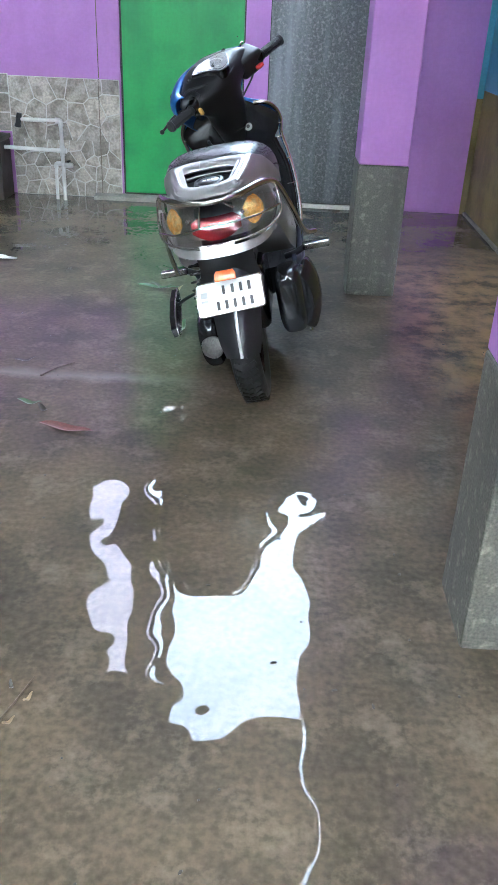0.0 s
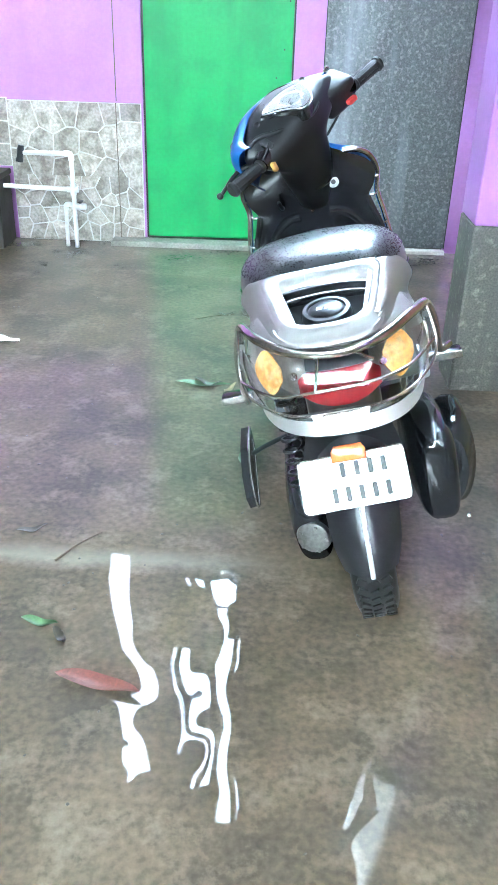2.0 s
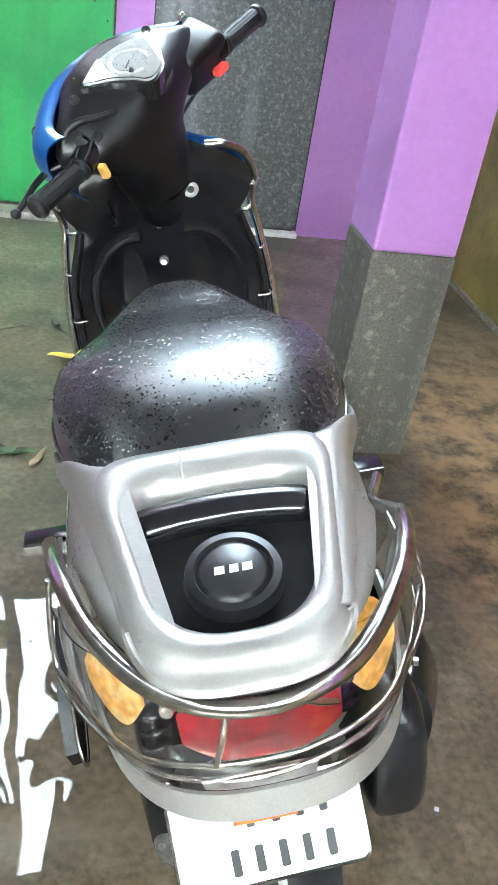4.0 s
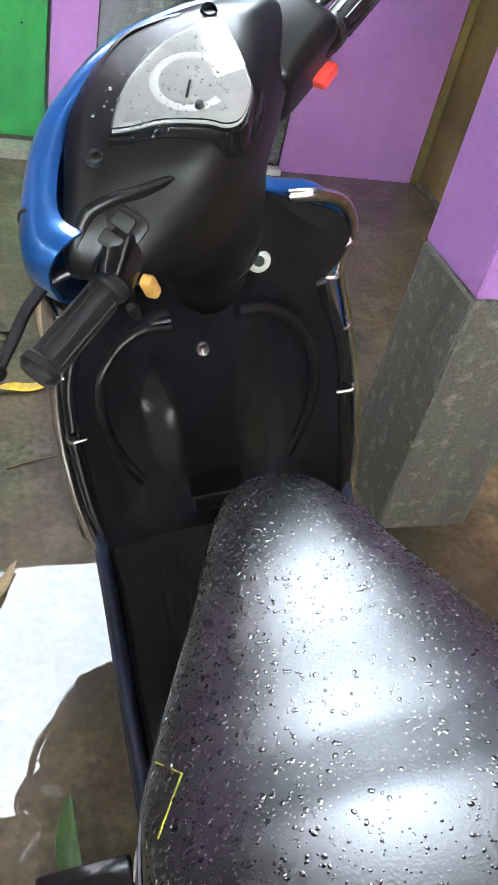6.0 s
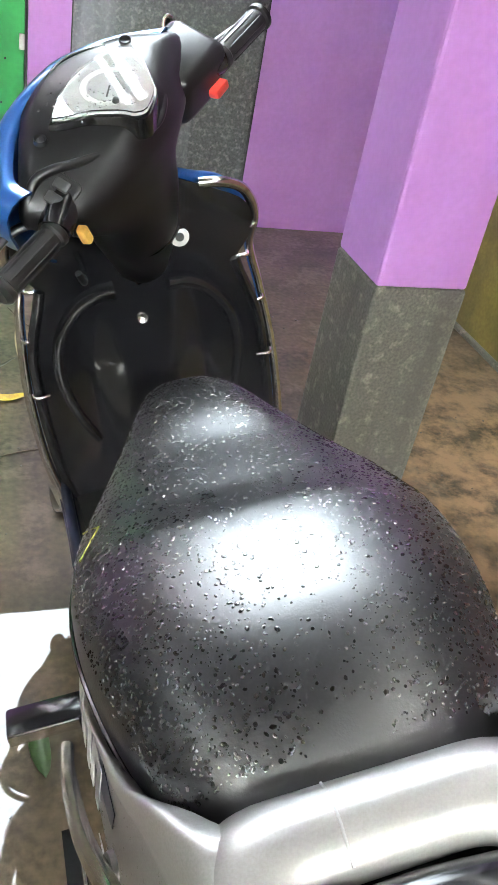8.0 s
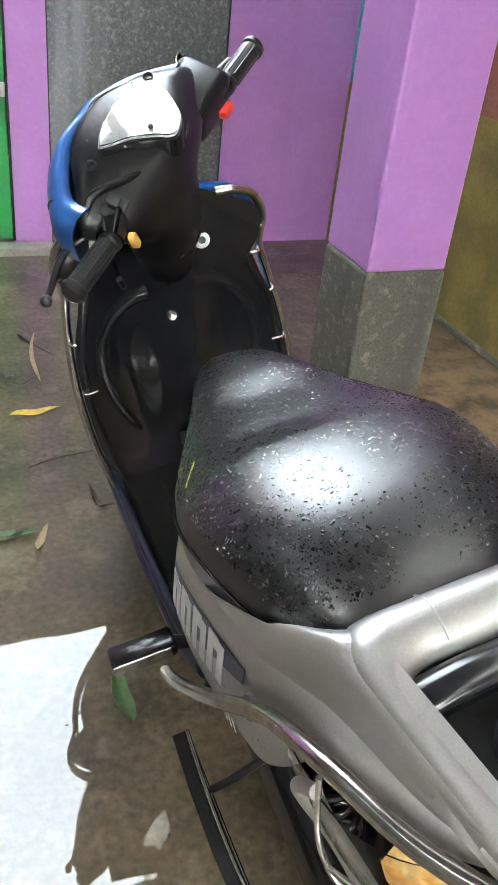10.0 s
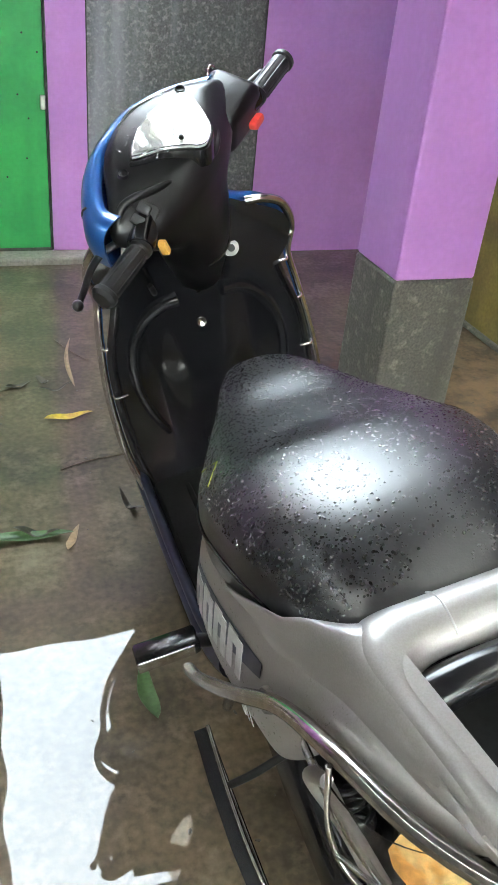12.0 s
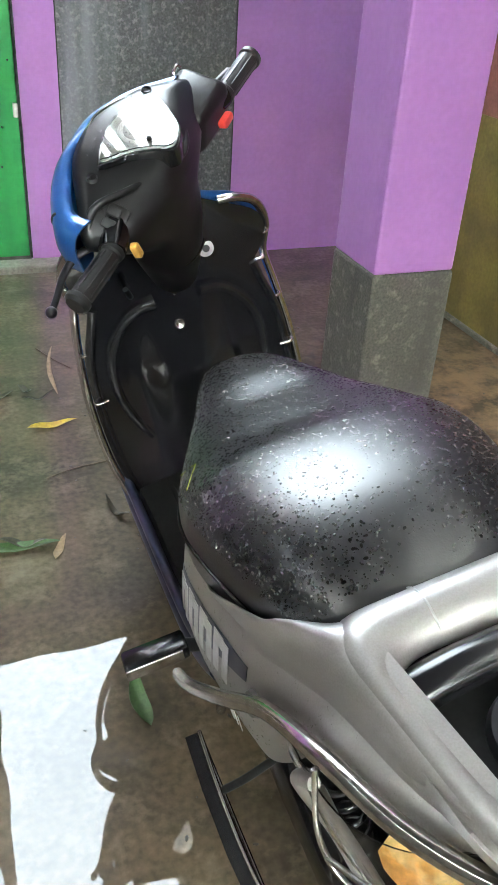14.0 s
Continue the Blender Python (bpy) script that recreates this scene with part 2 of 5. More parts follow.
# ---- the large structure ----
WALL = 6.26
structure("ground", box(-30, -30, -0.3, 30, 36, 0.0), M["floor"], "brown-grey concrete yard under a film of rainwater", "ground")
wall = box(-4.0, WALL, -0.1, -0.590, WALL + 0.2, 2.1)
for x0, x1, z0 in ((-0.590, 0.207, 2.0), (0.207, 0.360, -0.1), (0.360, 1.113, 2.0), (1.113, 1.705, -0.1)):
    box(x0, WALL, z0, x1, WALL + 0.2, 2.1, bm=wall)
structure("wall_north", wall, M["pink"], "pink-purple painted house wall", "wall")
structure("wall_east", box(1.745, -2.0, -0.1, 1.95, WALL + 0.2, 0.78), M["olive"], "olive painted lower part of a side wall", "wall")
structure("wall_east_upper", box(1.748, 5.5, 0.78, 1.95, WALL + 0.2, 2.6), M["blue"], "blue painted upper part of a side wall", "wall")
structure("wall_east_upper_red", box(1.748, -2.0, 0.78, 1.95, 5.5, 2.6), M["brickred"], "red-brown painted upper part of a side wall", "wall")
structure("trim_corner_olive", box(1.707, WALL - 0.004, 0.0, 1.745, WALL + 0.1, 0.73), M["olive"], "olive painted corner strip", "trim")
structure("trim_corner_blue", box(1.707, WALL - 0.004, 0.73, 1.745, WALL + 0.1, 2.1), M["blue"], "blue painted corner strip", "trim")
structure("baseboard_east", box(1.725, -2.0, 0.0, 1.745, WALL - 0.02, 0.022, 0.006), M["cement"], "low cement kerb along a side wall", "kerb")
structure("plinth", box(-0.78, WALL - 0.11, -0.02, 0.36, WALL, 0.03, 0.008), M["plinth"], "low cement step before the doors", "step")
structure("door_sill", box(0.37, WALL - 0.05, -0.02, 1.11, WALL, 0.022, 0.005), M["joint"], "pale cement sill under a sheet metal door", "sill")

structure("trim_seam", box(-0.736, WALL - 0.002, 0.75, -0.731, WALL + 0.01, 2.08), M["timber"], "thin dark seam down the painted wall", "trim")
structure("trim_seam_low", box(-0.736, WALL - 0.022, 0.0, -0.732, WALL - 0.004, 0.742), M["timber"], "thin dark seam down the stone dado", "trim")
# roofs, and unseen slabs and walls that keep sky light out of the yard
structure("roof_slab", box(-3.3, -3.0, 4.4, 0.925, 5.82, 4.6), M["slab"], "unseen concrete roof slab that shuts sky light out of the yard", "ceiling")
# out of view: extends the slab to keep sky off the boards below
structure("roof_slab_edge", box(-3.3, 5.82, 4.4, -0.22, 6.235, 4.6), M["slab"], "unseen concrete roof slab that shuts sky light out of the yard", "ceiling")
# backing out of view, added to close the openings behind the doors
structure("backing_north", box(-0.62, WALL + 0.07, -0.05, 1.14, WALL + 0.195, 1.999), M["slab"], "unseen dark backing that fills the openings behind the doors", "wall")
structure("ceiling_veranda", box(0.80, -2.0, 2.6, 4.0, WALL + 0.2, 2.75), M["slab"], "concrete veranda ceiling on painted pillars", "ceiling")
# unseen wall, closed almost to the slab so little light comes from the west
structure("wall_west", box(-3.5, -3.0, -0.1, -3.3, WALL + 0.2, 4.33), M["slab"], "unseen plain wall, added to limit the sky light in the yard", "wall")
# unseen wall behind the camera; lower in the east to light the veranda
south = box(-3.5, -3.2, -0.1, 0.95, -3.0, 3.75)
box(0.95, -3.2, -0.1, 4.0, -3.0, 2.5, bm=south)
structure("wall_south", south, M["slab"], "unseen plain wall, added to limit the sky light in the yard", "wall")
structure("eave_board", box(-4.0, WALL - 0.10, 2.08, -0.22, WALL - 0.06, 2.2), M["board"], "tan timber board along an eave", "eave")
structure("roof_north", box(-4.0, WALL - 0.12, 2.2, 1.0, WALL + 0.6, 2.23), M["tin"], "sheet metal roof edge", "roof")
# upper front boards with gaps, out of view, trim the sky; pale house behind
boards = box(-4.0, 6.24, 2.23, -0.93, 6.27, 5.3)
for x0, x1 in ((-0.73, -0.44), (-0.40, -0.36), (-0.30, -0.22)):
    box(x0, 6.24, 2.23, x1, 6.27, 5.3, bm=boards)
structure("boarding_upper", boards, M["timber"], "unseen timber boarding with open gaps, cutting the sky into reflected strips", "boarding")
# unseen upper wall, added to block the sky down to a thin slit
upper = box(1.03, -3.0, 2.755, 4.0, 6.24, 4.9)
box(0.975, 6.24, 2.605, 4.0, 6.46, 5.3, bm=upper)
structure("wall_upper_veranda", upper, M["slab"], "unseen upper wall over the veranda, set to leave a sky slit", "wall")
# added above the view to close off sky below the veranda ceiling
structure("wall_north_top", box(0.96, WALL + 0.003, 2.1, 1.95, WALL + 0.19, 2.6), M["pink"], "pink-purple painted house wall", "wall")
# added out of view to give the reflected gaps a dimmer lilac tone
structure("wall_far", box(-6.0, 9.0, -0.1, -0.75, 9.2, 7.6), M["pale"], "unseen pale lilac wall in the open, added to tint the reflected gaps", "wall")
# unseen wall that closes off the sky beyond the veranda
structure("wall_south_end", box(4.0, -3.2, -0.1, 4.2, WALL + 0.4, 4.6), M["slab"], "unseen plain wall, added to limit the sky light in the yard", "wall")


def pillar(x, y, w, label):
    ob = empty("pillar", Matrix.Translation((x, y, 0)), label, "pillar", "veranda pillars")
    base = part("dado", box(0, 0, -0.02, w, w, 0.592, 0.008), M["cement"], ob, "bare grey cement lower part")
    part("shaft", box(0.002, 0.002, 0.592, w - 0.002, w - 0.002, 2.6, 0.008), M["pink"], ob, "pink painted shaft")
    return ob


pillar(0.80, 4.335, 0.226, "square pink pillar with a bare cement foot, in the wet yard")
pillar(0.878, 1.905, 0.23, "square pink pillar with a bare cement foot, at the veranda's edge")


# ---- shaping helpers ----
def ease(keys, v):
    """A smooth value at v through rows of (place, value, ...)."""
    xs = [k[0] for k in keys]
    cols = np.array([k[1:] for k in keys], float)
    if v <= xs[0]:
        return cols[0]
    if v >= xs[-1]:
        return cols[-1]
    i = max(k for k in range(len(xs) - 1) if xs[k] <= v)
    h = xs[i + 1] - xs[i]

    def slope(k):
        if k == 0 or k == len(xs) - 1:
            j = min(k, len(xs) - 2)
            return (cols[j + 1] - cols[j]) / (xs[j + 1] - xs[j])
        return (cols[k + 1] - cols[k - 1]) / (xs[k + 1] - xs[k - 1])

    u = (v - xs[i]) / h
    a, b = slope(i) * h, slope(i + 1) * h
    return (2 * u**3 - 3 * u**2 + 1) * cols[i] + (u**3 - 2 * u**2 + u) * a + (3 * u**2 - 2 * u**3) * cols[i + 1] + (u**3 - u**2) * b


def loft(rings, closed=True, caps=True, bm=None):
    bm = bm or bmesh.new()
    rows = [[bm.verts.new(p) for p in ring] for ring in rings]
    n = len(rows[0])
    for a, b in zip(rows, rows[1:]):
        for k in range(n if closed else n - 1):
            bm.faces.new((a[k], a[(k + 1) % n], b[(k + 1) % n], b[k]))
    if caps and closed:
        bm.faces.new(list(reversed(rows[0])))
        bm.faces.new(rows[-1])
    bmesh.ops.recalc_face_normals(bm, faces=bm.faces[:])
    return bm


def smooth_path(pts, steps=8):
    pts = [Vector(p) for p in pts]
    out = []
    for i in range(len(pts) - 1):
        p0, p1, p2, p3 = pts[max(i - 1, 0)], pts[i], pts[i + 1], pts[min(i + 2, len(pts) - 1)]
        for s in range(steps):
            u = s / steps
            out.append(0.5 * ((2 * p1) + (p2 - p0) * u + (2 * p0 - 5 * p1 + 4 * p2 - p3) * u * u + (3 * p1 - p0 - 3 * p2 + p3) * u**3))
    return out + [pts[-1]]


def tube(pts, r, sides=14, steps=8, r2=None, flat=1.0):
    """A round bar along a smooth path; r2: the radius at its end; flat: its height over its width."""
    path = smooth_path(pts, steps) if steps > 1 else [Vector(p) for p in pts]
    rings, up = [], None
    for i, p in enumerate(path):
        d = (path[min(i + 1, len(path) - 1)] - path[max(i - 1, 0)]).normalized()
        up = up or (Vector((0, 0, 1)) if abs(d.z) < 0.9 else Vector((0, 1, 0)))
        side = d.cross(up).normalized()
        up = side.cross(d).normalized()
        rad = r + ((r2 if r2 is not None else r) - r) * i / (len(path) - 1)
        rings.append([p + rad * (math.cos(a) * side + flat * math.sin(a) * up) for a in (2 * math.pi * k / sides for k in range(sides))])
    return loft(rings)


def turned(profile, sides=32, m=None):
    """A body turned round its z axis from rows of (radius, height)."""
    bm = loft([[Vector((r * math.cos(a), r * math.sin(a), z)) for a in (2 * math.pi * k / sides for k in range(sides))] for r, z in profile])
    if m is not None:
        bm.transform(m)
    return bm


def plate(outline, thick, m=None, bevel=0.0):
    """A flat piece of that thickness from an outline in x and y, lying on z = 0."""
    bm = bmesh.new()
    f = bm.faces.new([bm.verts.new((x, y, 0)) for x, y in outline])
    if f.normal.z < 0:
        f.normal_flip()
    r = bmesh.ops.extrude_face_region(bm, geom=[f])
    top = [v for v in r["geom"] if isinstance(v, bmesh.types.BMVert)]
    bmesh.ops.translate(bm, verts=top, vec=(0, 0, thick))
    bmesh.ops.recalc_face_normals(bm, faces=bm.faces[:])
    if bevel:
        edges = [e for e in bm.edges if all(v in top for v in e.verts)]
        bmesh.ops.bevel(bm, geom=edges, offset=bevel, segments=2, affect="EDGES", profile=0.5)
    if m is not None:
        bm.transform(m)
    return bm


def rounded(w, h, r, seg=5):
    """A rectangle with round corners, about the origin."""
    out = []
    for cx, cy, a0 in ((w / 2 - r, h / 2 - r, 0), (r - w / 2, h / 2 - r, 90), (r - w / 2, r - h / 2, 180), (w / 2 - r, r - h / 2, 270)):
        out += [(cx + r * math.cos(radians(a0 + 90 * k / seg)), cy + r * math.sin(radians(a0 + 90 * k / seg))) for k in range(seg + 1)]
    return out


def facing(at, normal, up=(0, 0, 1)):
    """A pose whose z axis points along the normal and whose y axis leans towards up."""
    z = Vector(normal).normalized()
    x = Vector(up).cross(z).normalized()
    y = z.cross(x)
    return Matrix.Translation(at) @ Matrix((x, y, z)).transposed().to_4x4()


def beads(name, poses, mat, parent=None, label=""):
    """Many small round bits joined into one mesh, each a ball under its own pose."""
    ball = bmesh.new()
    bmesh.ops.create_icosphere(ball, subdivisions=1, radius=1.0)
    co = np.array([(*v.co, 1.0) for v in ball.verts])
    tri = np.array([[v.index for v in f.verts] for f in ball.faces])
    ball.free()
    vs = np.concatenate([(co @ np.array(m).T)[:, :3] for m in poses])
    fs = np.concatenate([tri + len(co) * k for k in range(len(poses))])
    me = bpy.data.meshes.new(name)
    me.from_pydata(vs.tolist(), [], fs.tolist())
    me.materials.append(mat)
    ob = smooth(new(name, me))
    ob.parent = parent
    ob["kind"] = "stuff"
    if label:
        ob["label"] = label
    return ob


# ---- scooter materials ----
def clear(name, colour=(1, 1, 1), rough=0.0, ior=1.45):
    m = bpy.data.materials.new(name)
    m.use_nodes = True
    p = m.node_tree.nodes["Principled BSDF"]
    p.inputs["Base Color"].default_value = (*colour, 1)
    p.inputs["Roughness"].default_value, p.inputs["IOR"].default_value = rough, ior
    p.inputs["Transmission Weight"].default_value = 1.0
    return m


M.update(
    silver=material("silver_metallic_paint", (0.39, 0.375, 0.36), rough=0.40, metal=0.65, vary=0.06, scale=6, fine=500, bump=0.03, depth=0.0005, coat=0.3, coat_rough=0.12, rough_vary=0.05),
    vinyl=material("black_seat_vinyl", (0.012, 0.012, 0.014), rough=0.31, vary=0.2, scale=9, fine=420, bump=0.22, depth=0.0008, rough_vary=0.06, spec=1.0),
    mat=material("matt_black_plastic", (0.010, 0.010, 0.010), rough=0.7, vary=0.2, scale=10, fine=160, bump=0.1, depth=0.001, spec=0.2),
    cowl_black=material("grained_black_plastic", (0.009, 0.009, 0.010), spec=0.35, rough=0.33, vary=0.2, scale=10, fine=420, bump=0.12, depth=0.0006, rough_vary=0.06),
    rubber=material("tyre_rubber", (0.012, 0.012, 0.012), rough=0.5, vary=0.3, scale=20, fine=150, bump=0.2, depth=0.002),
    grip=material("grip_rubber", (0.014, 0.014, 0.015), rough=0.38, vary=0.2, scale=30, fine=200, bump=0.2, depth=0.001),
    steel=material("worn_chrome_tube", (0.56, 0.54, 0.51), rough=0.20, metal=1.0, vary=0.2, scale=25, fine=90, second=(0.26, 0.20, 0.17), mix=(0.60, 0.76), bump=0.08, depth=0.001),
    alloy=material("dull_cast_alloy", (0.20, 0.195, 0.185), rough=0.45, metal=0.9, vary=0.2, scale=20, fine=120, bump=0.15, depth=0.001),
    navy=material("blue_metallic_paint", (0.012, 0.10, 0.34), rough=0.3, metal=0.45, vary=0.08, scale=8, fine=500, bump=0.02, depth=0.0005, coat=0.8, coat_rough=0.05),
    skirt=material("dark_blue_side_skirt", (0.012, 0.018, 0.045), rough=0.35, vary=0.15, scale=9, fine=120, bump=0.05, depth=0.001),
    red=material("red_lamp_glass", (0.26, 0.010, 0.016), rough=0.15, vary=0.12, scale=30, fine=150, bump=0.2, depth=0.002, coat=0.5),
    amber=material("amber_lamp_glass", (0.70, 0.34, 0.08), rough=0.2, vary=0.25, scale=40, fine=110, bump=0.4, depth=0.003, coat=0.5, second=(0.75, 0.5, 0.2)),
    orange=material("orange_reflector", (0.85, 0.16, 0.03), rough=0.2, vary=0.1, scale=40, fine=300, bump=0.3, depth=0.001, coat=0.5),
    reflector=material("lamp_reflector", (0.34, 0.33, 0.31), rough=0.42, metal=0.8, vary=0.15, scale=20, fine=120, bump=0.3, depth=0.002),
    white=material("white_plate_enamel", (0.80, 0.80, 0.78), rough=0.35, vary=0.04, scale=12, fine=90, bump=0.03),
    ink=material("black_ink", (0.02, 0.02, 0.022), rough=0.5, vary=0.1),
    grey=material("pale_grey_print", (0.45, 0.45, 0.45), rough=0.5, vary=0.05),
    dial=material("pale_dial_print", (0.50, 0.50, 0.49), rough=0.45, vary=0.08, scale=30, fine=90),
    switch_red=material("red_switch", (0.75, 0.06, 0.05), rough=0.35, vary=0.08, scale=30, fine=120),
    switch_yellow=material("yellow_switch", (0.72, 0.42, 0.10), rough=0.4, vary=0.12, scale=30, fine=120),
    lime=material("yellow_green_print", (0.50, 0.52, 0.06), rough=0.5, vary=0.1),
    lens=clear("clear_lamp_cover"),
    water=clear("rain_drops", ior=1.33),
    bead=material("rain_beads_on_vinyl", (0.016, 0.016, 0.018), rough=0.07, vary=0.1, bump=0, rough_vary=0.02, spec=1.0),
)
# a moulded sheen on the seat: fine grain already in the vinyl


# ---- the scooter ----
BIKE = pose(0.42, 3.115, 0, 0, -13.5, 0)
bike = empty("motor_scooter", BIKE, "wet silver, black and blue motor scooter leaning on its stand", "scooter")

SEAT = [  # place along, half width, top, bottom
    (0.050, 0.070, 0.742, 0.715), (0.060, 0.104, 0.760, 0.705), (0.085, 0.134, 0.780, 0.695), (0.12, 0.153, 0.797, 0.688), (0.18, 0.172, 0.808, 0.682), (0.25, 0.185, 0.806, 0.672),
    (0.32, 0.190, 0.795, 0.650), (0.360, 0.1885, 0.7795, 0.637), (0.378, 0.187, 0.7725, 0.633), (0.392, 0.185, 0.7675, 0.630), (0.42, 0.178, 0.7605, 0.625), (0.50, 0.145, 0.741, 0.625), (0.58, 0.108, 0.732, 0.63),
    (0.65, 0.080, 0.718, 0.64), (0.70, 0.058, 0.700, 0.635), (0.728, 0.035, 0.678, 0.63),
]


def seat_point(y, a):
    """A point on the seat's cover: a runs from 0 at its right lower edge over the top to pi at the left."""
    w, top, low = ease(SEAT, y)
    c, s = math.cos(a), math.sin(a)
    return Vector((w * math.copysign(abs(c) ** 0.66, c), y, low + (top - low) * abs(s) ** 0.51))


def build_seat():
    rings = []
    for k in range(101):
        y = 0.050 + 0.678 * k / 100
        w, top, low = ease(SEAT, y)
        ring = [seat_point(y, math.pi * j / 30) for j in range(31)]
        ring += [Vector((-w * 0.8, y, low - 0.012)), Vector((w * 0.8, y, low - 0.012))]
        rings.append(ring)
    ob = smooth(part("seat", loft(rings), M["vinyl"], bike, "black vinyl seat beaded with rain"), 60)
    # piping round the foot of the cover, and a yellow-green printed tick on its flank
    for sgn in (-1, 1):
        run = [seat_point(0.062 + 0.638 * k / 18, 0.10 if sgn > 0 else math.pi - 0.10) + Vector((sgn * 0.002, 0, 0)) for k in range(19)]
        smooth(part("seam", tube(run, 0.0022, 6, 2), M["gloss_black"], ob))
    tick = [seat_point(0.425, math.pi - 0.48), seat_point(0.398, math.pi - 0.80), seat_point(0.360, math.pi - 0.56)]
    part("printed_tick", tube([p + Vector((-0.0015, 0, 0.0005)) for p in tick], 0.0009, 6, 1), M["lime"], ob, "yellow-green printed tick")
    drops = []
    rng = random.Random(4)
    for _ in range(11000):
        y, a = 0.08 + 0.64 * rng.random(), 0.35 + (math.pi - 0.7) * rng.random()
        if noise.noise(Vector((y * 7, a * 2.2, 3.0))) < -0.60:
            continue
        p = seat_point(y, a)
        n = (seat_point(y + 0.004, a) - seat_point(y - 0.004, a)).cross(seat_point(y, a + 0.02) - seat_point(y, a - 0.02)).normalized()
        n = n if n.z > 0 else -n
        r = 0.0007 + 0.0016 * rng.random() ** 3
        mm = facing(p, n, (0, 1, 0.01)) @ pose(0, 0, 0, 0, 0, rng.uniform(0, 180)) @ Matrix.Diagonal((r * rng.uniform(0.8, 1.5), r * rng.uniform(0.7, 1.2), r * rng.uniform(0.32, 0.55), 1))
        drops.append(mm)
    beads("rain_water", drops, M["bead"], ob, "rain drops beaded on the vinyl")
    return ob


BODY = [  # place along, half width, top, bottom
    (-0.160, 0.056, 0.712, 0.702), (-0.150, 0.084, 0.714, 0.700), (-0.125, 0.108, 0.719, 0.697), (-0.085, 0.128, 0.725, 0.693), (-0.02, 0.147, 0.730, 0.688),
    (0.02, 0.158, 0.732, 0.668), (0.05, 0.166, 0.733, 0.610), (0.09, 0.177, 0.728, 0.545), (0.14, 0.191, 0.715, 0.490), (0.20, 0.197, 0.698, 0.455), (0.35, 0.206, 0.662, 0.40), (0.47, 0.198, 0.618, 0.375), (0.54, 0.165, 0.585, 0.37), (0.575, 0.125, 0.56, 0.38),
]


def body_point(y, a, out=0.0):
    """A point on the tail's shell: a from 0 at the top's middle to 1 at the lower edge of the right side."""
    w, top, low = ease(BODY, y)
    prof = [(0.0, 0.0, 1.0), (0.30, 0.60, 0.995), (0.42, 0.76, 0.955), (0.55, 0.88, 0.82), (0.70, 0.975, 0.56), (0.85, 1.03, 0.28), (1.0, 0.97, 0.0)]
    fx, fz = ease(prof, abs(a))
    return Vector((math.copysign(1, a) * fx * (w + out), y, low + fz * (top + out * 0.6 - low)))


def build_body():
    rings = []
    for k in range(49):
        y = -0.160 + 0.735 * k / 48
        rings.append([body_point(y, -1 + 2 * j / 48) for j in range(49)])
    shell = smooth(part("tail_panel", loft(rings), M["silver"], bike, "silver painted tail and side panels"), 50)
    return shell


build_seat()
tail = build_body()


# the moulded grab handle: a silver surround of the dark pocket with the filler cap
HOLE = [(0.096, -0.004), (-0.096, -0.004), (-0.060, -0.172), (0.060, -0.172)]
RIM = [(0.130, 0.060), (-0.130, 0.060), (-0.084, -0.212), (0.084, -0.212)]


def ring_path(f, r):
    """The outline a part f of the way from the hole's edge to the rim's, its corners rounded by r."""
    pts = [Vector((a[0] + f * (b[0] - a[0]), a[1] + f * (b[1] - a[1]), 0)) for a, b in zip(HOLE, RIM)]
    out = []
    for k in range(4):
        p, a, b = pts[k], pts[k - 1], pts[(k + 1) % 4]
        s, e = p + (a - p).normalized() * r, p + (b - p).normalized() * r
        for j in range(11):
            u = j / 10
            out.append((1 - u) ** 2 * s + 2 * u * (1 - u) * p + u * u * e)
    return out


